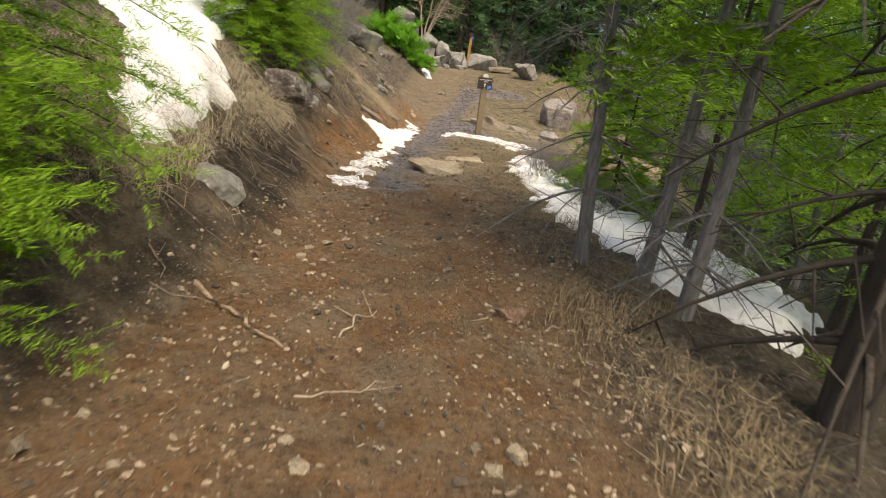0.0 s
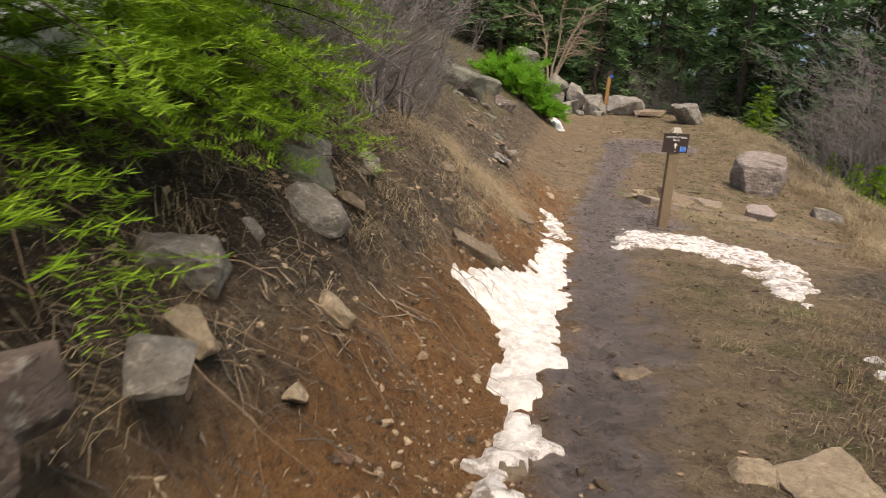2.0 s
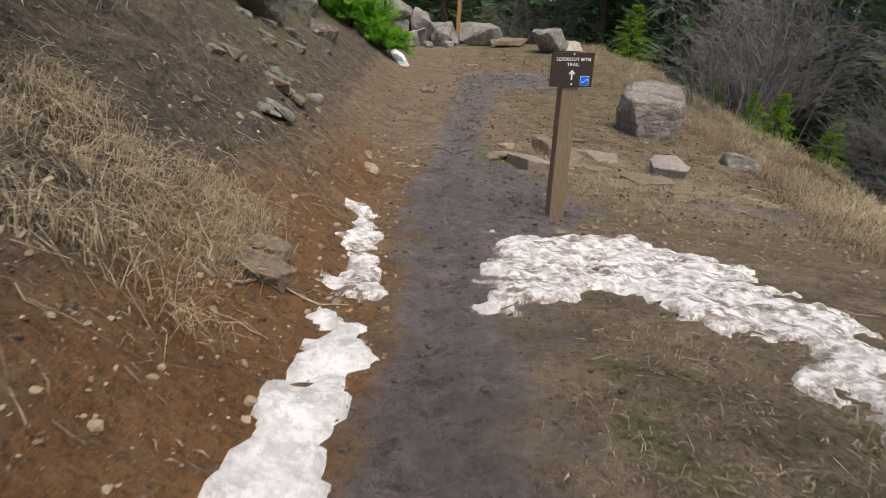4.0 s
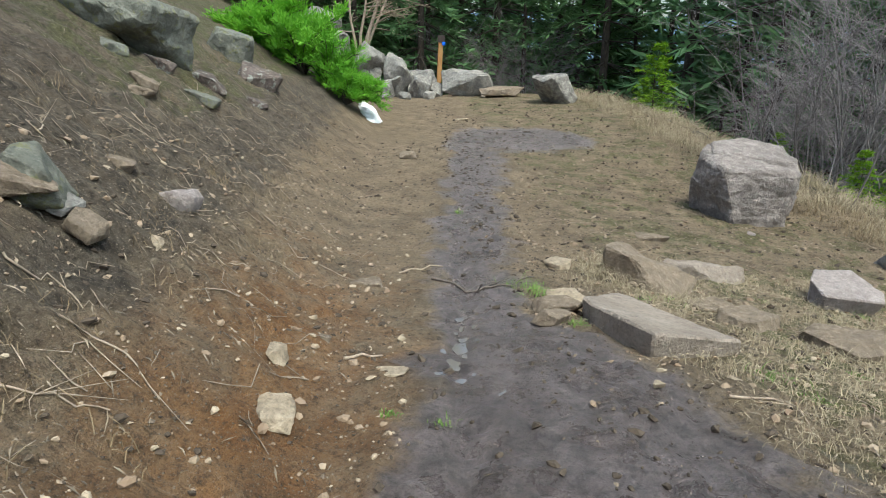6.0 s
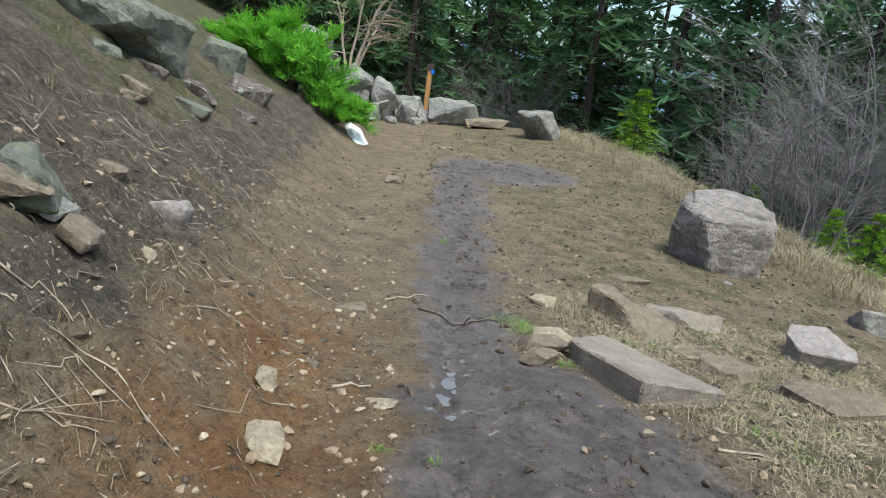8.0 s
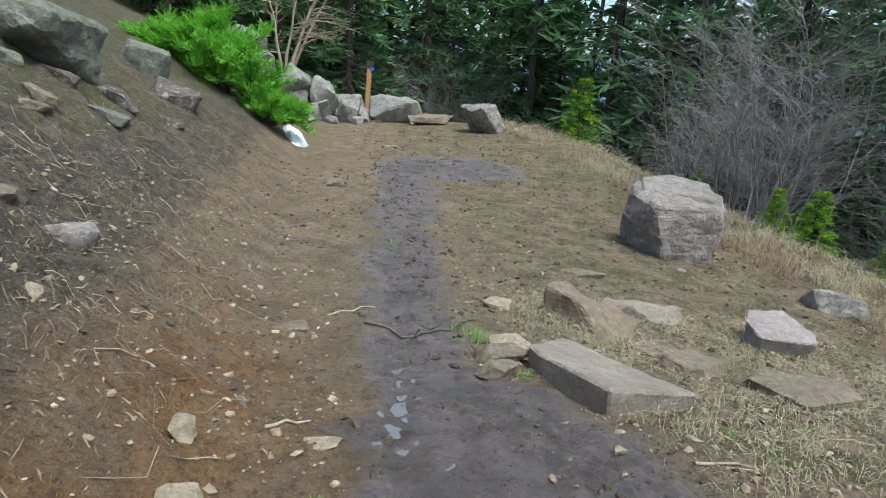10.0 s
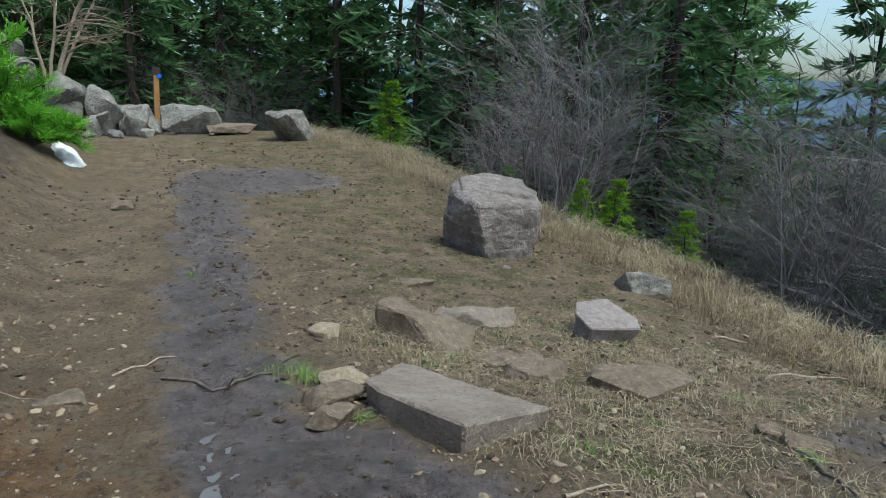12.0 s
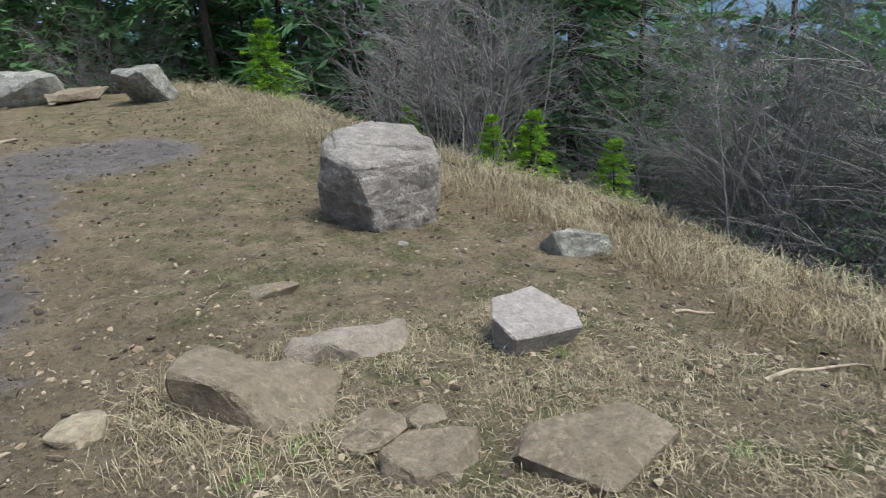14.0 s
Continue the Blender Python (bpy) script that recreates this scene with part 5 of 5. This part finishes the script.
grass("green_grass", "fresh green grass tufts by the tread", [(0.4, 14.3, 1.0), (0.45, 14.25, 0.9), (0.5, 13.75, 0.6), (1.15, 13.3, 0.7), (1.2, 13.1, 0.6), (-0.3, 12.9, 0.3), (-0.15, 12.85, 0.3), (1.35, 12.8, 0.6), (1.05, 14.3, 0.6), (1.9, 13.0, 0.6), (1.0, 12.1, 0.5), (1.3, 12.2, 0.6), (-1.2, 11.2, 0.6), (0.85, 14.2, 0.5), (1.25, 14.4, 0.5), (1.6, 13.4, 0.6), (2.5, 14.5, 0.6), (2.3, 13.6, 0.5), (0.95, 8.4, 0.7), (1.5, 11.9, 0.5), (0.2, 16.2, 0.4), (1.9, 14.6, 0.4)], 60, 0.1, GREENGRASS, 8, 0.1, 0.7, 0.002)


def pebble_heap(name, label, spots, material, seed, flatness=0.6):
    r = random.Random(seed)
    t = (1 + 5**0.5) / 2
    ico_v = [Vector(v).normalized() for v in ((-1, t, 0), (1, t, 0), (-1, -t, 0), (1, -t, 0), (0, -1, t), (0, 1, t), (0, -1, -t), (0, 1, -t), (t, 0, -1), (t, 0, 1), (-t, 0, -1), (-t, 0, 1))]
    ico_f = [(0, 11, 5), (0, 5, 1), (0, 1, 7), (0, 7, 10), (0, 10, 11), (1, 5, 9), (5, 11, 4), (11, 10, 2), (10, 7, 6), (7, 1, 8), (3, 9, 4), (3, 4, 2), (3, 2, 6), (3, 6, 8), (3, 8, 9), (4, 9, 5), (2, 4, 11), (6, 2, 10), (8, 6, 7), (9, 8, 1)]
    h = Heap()
    for x, y, s in spots:
        rot = Euler((r.uniform(-0.5, 0.5), r.uniform(-0.5, 0.5), r.uniform(0, 6.28))).to_matrix()
        k = Vector((r.uniform(0.8, 1.5), r.uniform(0.6, 1.0), r.uniform(0.4, 0.8)))
        c = Vector((x, y, top(x, y) + 0.15 * s))
        h.add([c + rot @ (Vector((v.x * k.x, v.y * k.y, v.z * k.z)) * s * r.uniform(0.55, 1.15)) for v in ico_v], ico_f)
    return tagged(new(name, h.mesh(name, material)), label, "gravel", kind="stuff")


def size(lo, hi, spots, seed):
    r = random.Random(seed)
    return [(x, y, lo + (hi - lo) * r.random() ** 4) for x, y, _ in spots]


def off_mud(x, y):
    return 0.08 if zones(x, y)[0] > 0.4 else 1.0


PEB = make_plain("pebbles", (0.24, 0.18, 0.125), (0.42, 0.33, 0.24), 9, 0.85, None, 0.004, 0.85, (0.17, 0.11, 0.07))
CLODS = make_plain("clods", (0.045, 0.034, 0.026), (0.1, 0.075, 0.055), 30, 0.95, None, 0.004)
pebble_heap("gravel", "pale gravel strewn over the trail", size(0.004, 0.016, scatter(21, 3600, -0.95, 0.8, 0.3, 6.5, lambda x, y: off_mud(x, y) * (0.35 if abs(x + 0.05) < 0.25 else 1)), 21), PEB, 21)
pebble_heap("gravel", "pale gravel strewn over the bank foot", size(0.005, 0.026, scatter(22, 2000, -1.9, -0.3, 6.0, 17.0, lambda x, y: off_mud(x, y)), 22), PEB, 22)
pebble_heap("gravel", "pale gravel strewn over the clearing", size(0.005, 0.024, scatter(23, 3600, 0.3, 4.4, 11.0, 20.0, lambda x, y: off_mud(x, y) * (1.0 if y < 15.5 else 0.4)), 23), PEB, 23)
pebble_heap("clods", "dark clods of earth on the clearing", size(0.006, 0.028, scatter(24, 4200, 0.2, 4.2, 12.0, 24.0, lambda x, y: 1.0), 24), CLODS, 24)
pebble_heap("clods", "dark clods of earth on the trail and bank", size(0.006, 0.024, scatter(25, 3800, -1.6, 0.8, 0.3, 20.0, lambda x, y: 1.0), 25), CLODS, 25)


PALEPEB = make_plain("pale_pebbles", (0.3, 0.24, 0.17), (0.47, 0.39, 0.29), 14, 0.85, None, 0.004, 0.7, (0.2, 0.14, 0.09))
pebble_heap("gravel", "pale angular chips strewn over the bank foot", size(0.004, 0.022, scatter(26, 620, -1.5, -0.2, 10.6, 18.5, off_mud), 26), PALEPEB, 26)
pebble_heap("gravel", "pale angular chips strewn over the trail", size(0.004, 0.016, scatter(27, 380, -1.0, 0.75, 0.4, 5.0, lambda x, y: 0.2 if abs(x + 0.05) < 0.22 else 1.0), 27), PALEPEB, 27)
pebble_heap("gravel", "pale angular chips strewn over the clay bank", size(0.004, 0.02, scatter(28, 500, -1.5, -0.5, 4.6, 10.5, off_mud), 28), PALEPEB, 28)
pebble_heap("gravel", "pale angular chips strewn over the clearing", size(0.005, 0.022, scatter(29, 520, 0.5, 4.2, 11.6, 16.5, off_mud), 29), PALEPEB, 29)


def twig_heap(name, label, spots, material, seed, length=0.12):
    r = random.Random(seed)
    h = Heap()
    for x, y, s in spots:
        a = r.uniform(0, 6.283)
        ln = length * s * r.uniform(0.4, 1.5)
        pts = []
        for k in range(4):
            px, py = x + math.cos(a + 0.25 * k * r.uniform(-1, 1)) * ln * k / 3, y + math.sin(a + 0.25 * k * r.uniform(-1, 1)) * ln * k / 3
            pts.append(Vector((px, py, top(px, py) + 0.004 + 0.012 * r.random())))
        rad = r.uniform(0.0012, 0.0032)
        h.add(*tube(pts, [rad, rad, rad * 0.8, rad * 0.5], 3))
    return tagged(new(name, h.mesh(name, material, True)), label, "twigs", kind="stuff")


twig_heap("twigs", "thin dry twigs strewn over the slope", scatter(31, 750, -2.4, -0.5, 0.5, 20.0, lambda x, y: 1.0 if d_toe(x, y) > 0.15 else 0.15), STICK, 31, 0.16)
twig_heap("twigs", "thin dry twigs strewn over the clearing", scatter(32, 420, 0.3, 4.5, 11.5, 20.0, lambda x, y: off_mud(x, y)), STICK, 32, 0.13)
twig_heap("twigs", "thin dry twigs along the trail edge", scatter(33, 320, 0.2, 2.4, 0.5, 11.0, lambda x, y: 1.0), STICK, 33, 0.15)


def hanging_roots(name, label, seed, n, y0, y1, material):
    """Fine roots and stalks that hang out of the top of the cut bank, joined as one mesh."""
    r = random.Random(seed)
    h = Heap()
    for _ in range(n):
        y = r.uniform(y0, y1)
        toe = station(y)[1]
        d0 = r.uniform(0.3, 0.95)
        d1 = d0 - r.uniform(0.08, 0.35)
        side, rad, out = r.uniform(-0.28, 0.28), r.uniform(0.0008, 0.0028), r.uniform(0.005, 0.05)
        pts = []
        for k in range(6):
            f = k / 5
            px, py = toe - d0 + (d0 - d1) * f * r.uniform(0.8, 1.2), y + side * f * f + r.uniform(-0.03, 0.03)
            pts.append(Vector((px, py, top(px, py) + 0.004 + out * math.sin(f * 3.1) + r.uniform(0, 0.012))))
        h.add(*tube(pts, [rad * (1 - 0.13 * k) for k in range(6)], 4))
    return tagged(new(name, h.mesh(name, material, True)), label, "roots", kind="stuff")


hanging_roots("bank_roots", "fine brown roots hanging out of the cut bank", 71, 80, 2.2, 7.4, ROOT)
hanging_roots("bank_roots", "dark roots and stalks on the cut bank", 72, 330, 3.0, 8.4, DARKSTICK)
hanging_roots("bank_roots", "pale dry stalks lying down the bank", 73, 40, 8.0, 17.5, STICK)


def flecks(name, label, spots, material, seed, length, width):
    """Bits of straw, leaf and bark lying about, joined as one mesh."""
    r = random.Random(seed)
    h = Heap()
    for x, y, s in spots:
        a, ln, w = r.uniform(0, 6.283), length * s * r.uniform(0.4, 1.4), width * r.uniform(0.5, 1.4)
        g = Vector((math.cos(a), math.sin(a), 0))
        p, q = Vector((x, y, 0)), Vector((x, y, 0)) + g * ln
        p.z, q.z = top(p.x, p.y) + 0.003 + 0.008 * r.random(), top(q.x, q.y) + 0.003 + 0.012 * r.random()
        mid = p.lerp(q, 0.5) + Vector((-g.y, g.x, 0)) * ln * r.uniform(-0.15, 0.15) + Vector((0, 0, 0.004))
        sd = Vector((-g.y, g.x, r.uniform(-0.5, 0.5))) * w
        n = len(h.v)
        h.v += [tuple(p), tuple(mid + sd), tuple(q), tuple(mid - sd)]
        h.f.append((n, n + 1, n + 2, n + 3))
    return tagged(new(name, h.mesh(name, material)), label, "litter", kind="stuff")


LITTER = make_plain("leaf_litter", (0.22, 0.17, 0.12), (0.42, 0.35, 0.26), 9, 0.85, None, 0.002, 1.0, (0.05, 0.036, 0.026))
flecks("plant_litter", "bits of straw, bark and dead leaf on the slope", scatter(41, 16000, -2.8, -0.4, 0.3, 21.0, lambda x, y: 1.0 if d_toe(x, y) > 0.3 else 0.15), LITTER, 41, 0.035, 0.0022)
flecks("plant_litter", "bits of straw, bark and dead leaf on the clearing", scatter(42, 15000, 0.2, 5.0, 11.0, 22.0, lambda x, y: off_mud(x, y) * (1.0 if x > 0.8 and y < 16 or x > 3.2 else 0.3)), LITTER, 42, 0.035, 0.0022)
flecks("plant_litter", "bits of straw, bark and dead leaf by the trail", scatter(43, 11000, -0.9, 2.4, 0.3, 11.0, lambda x, y: 1.0 if x > 0.35 else 0.25 * off_mud(x, y)), LITTER, 43, 0.035, 0.0022)


def grit(name, label, spots, material, seed):
    """Very small crumbs of earth and stone, joined as one mesh."""
    r = random.Random(seed)
    eight = [(0, 2, 4), (2, 1, 4), (1, 3, 4), (3, 0, 4), (2, 0, 5), (1, 2, 5), (3, 1, 5), (0, 3, 5)]
    h = Heap()
    for x, y, s in spots:
        c, q = Vector((x, y, top(x, y) + 0.1 * s)), r.uniform(0, 6.283)
        u, v = Vector((math.cos(q), math.sin(q), r.uniform(-0.3, 0.3))) * s * r.uniform(0.7, 1.5), Vector((-math.sin(q), math.cos(q), r.uniform(-0.3, 0.3))) * s * r.uniform(0.6, 1.1)
        w = Vector((r.uniform(-0.3, 0.3), r.uniform(-0.3, 0.3), 1)) * s * r.uniform(0.4, 0.8)
        h.add([c + u, c - u, c + v, c - v, c + w, c - w], eight)
    return tagged(new(name, h.mesh(name, material)), label, "grit", kind="stuff")


CRUMBS = make_plain("crumbs", (0.2, 0.145, 0.1), (0.44, 0.35, 0.26), 60, 0.9, None, 0.002, 0.95, (0.045, 0.033, 0.025))
grit("grit", "crumbs of earth and stone on the trail", size(0.002, 0.01, scatter(51, 8000, -1.0, 0.9, 0.4, 6.5, lambda x, y: off_mud(x, y)), 51), CRUMBS, 51)
grit("grit", "crumbs of earth and stone on the bank foot", size(0.002, 0.011, scatter(52, 8000, -1.8, -0.2, 6.0, 15.5, lambda x, y: off_mud(x, y)), 52), CRUMBS, 52)
grit("grit", "crumbs of earth and stone on the clearing", size(0.002, 0.011, scatter(53, 9000, 0.2, 3.8, 11.5, 17.5, lambda x, y: 0.3 + 0.7 * off_mud(x, y)), 53), CRUMBS, 53)
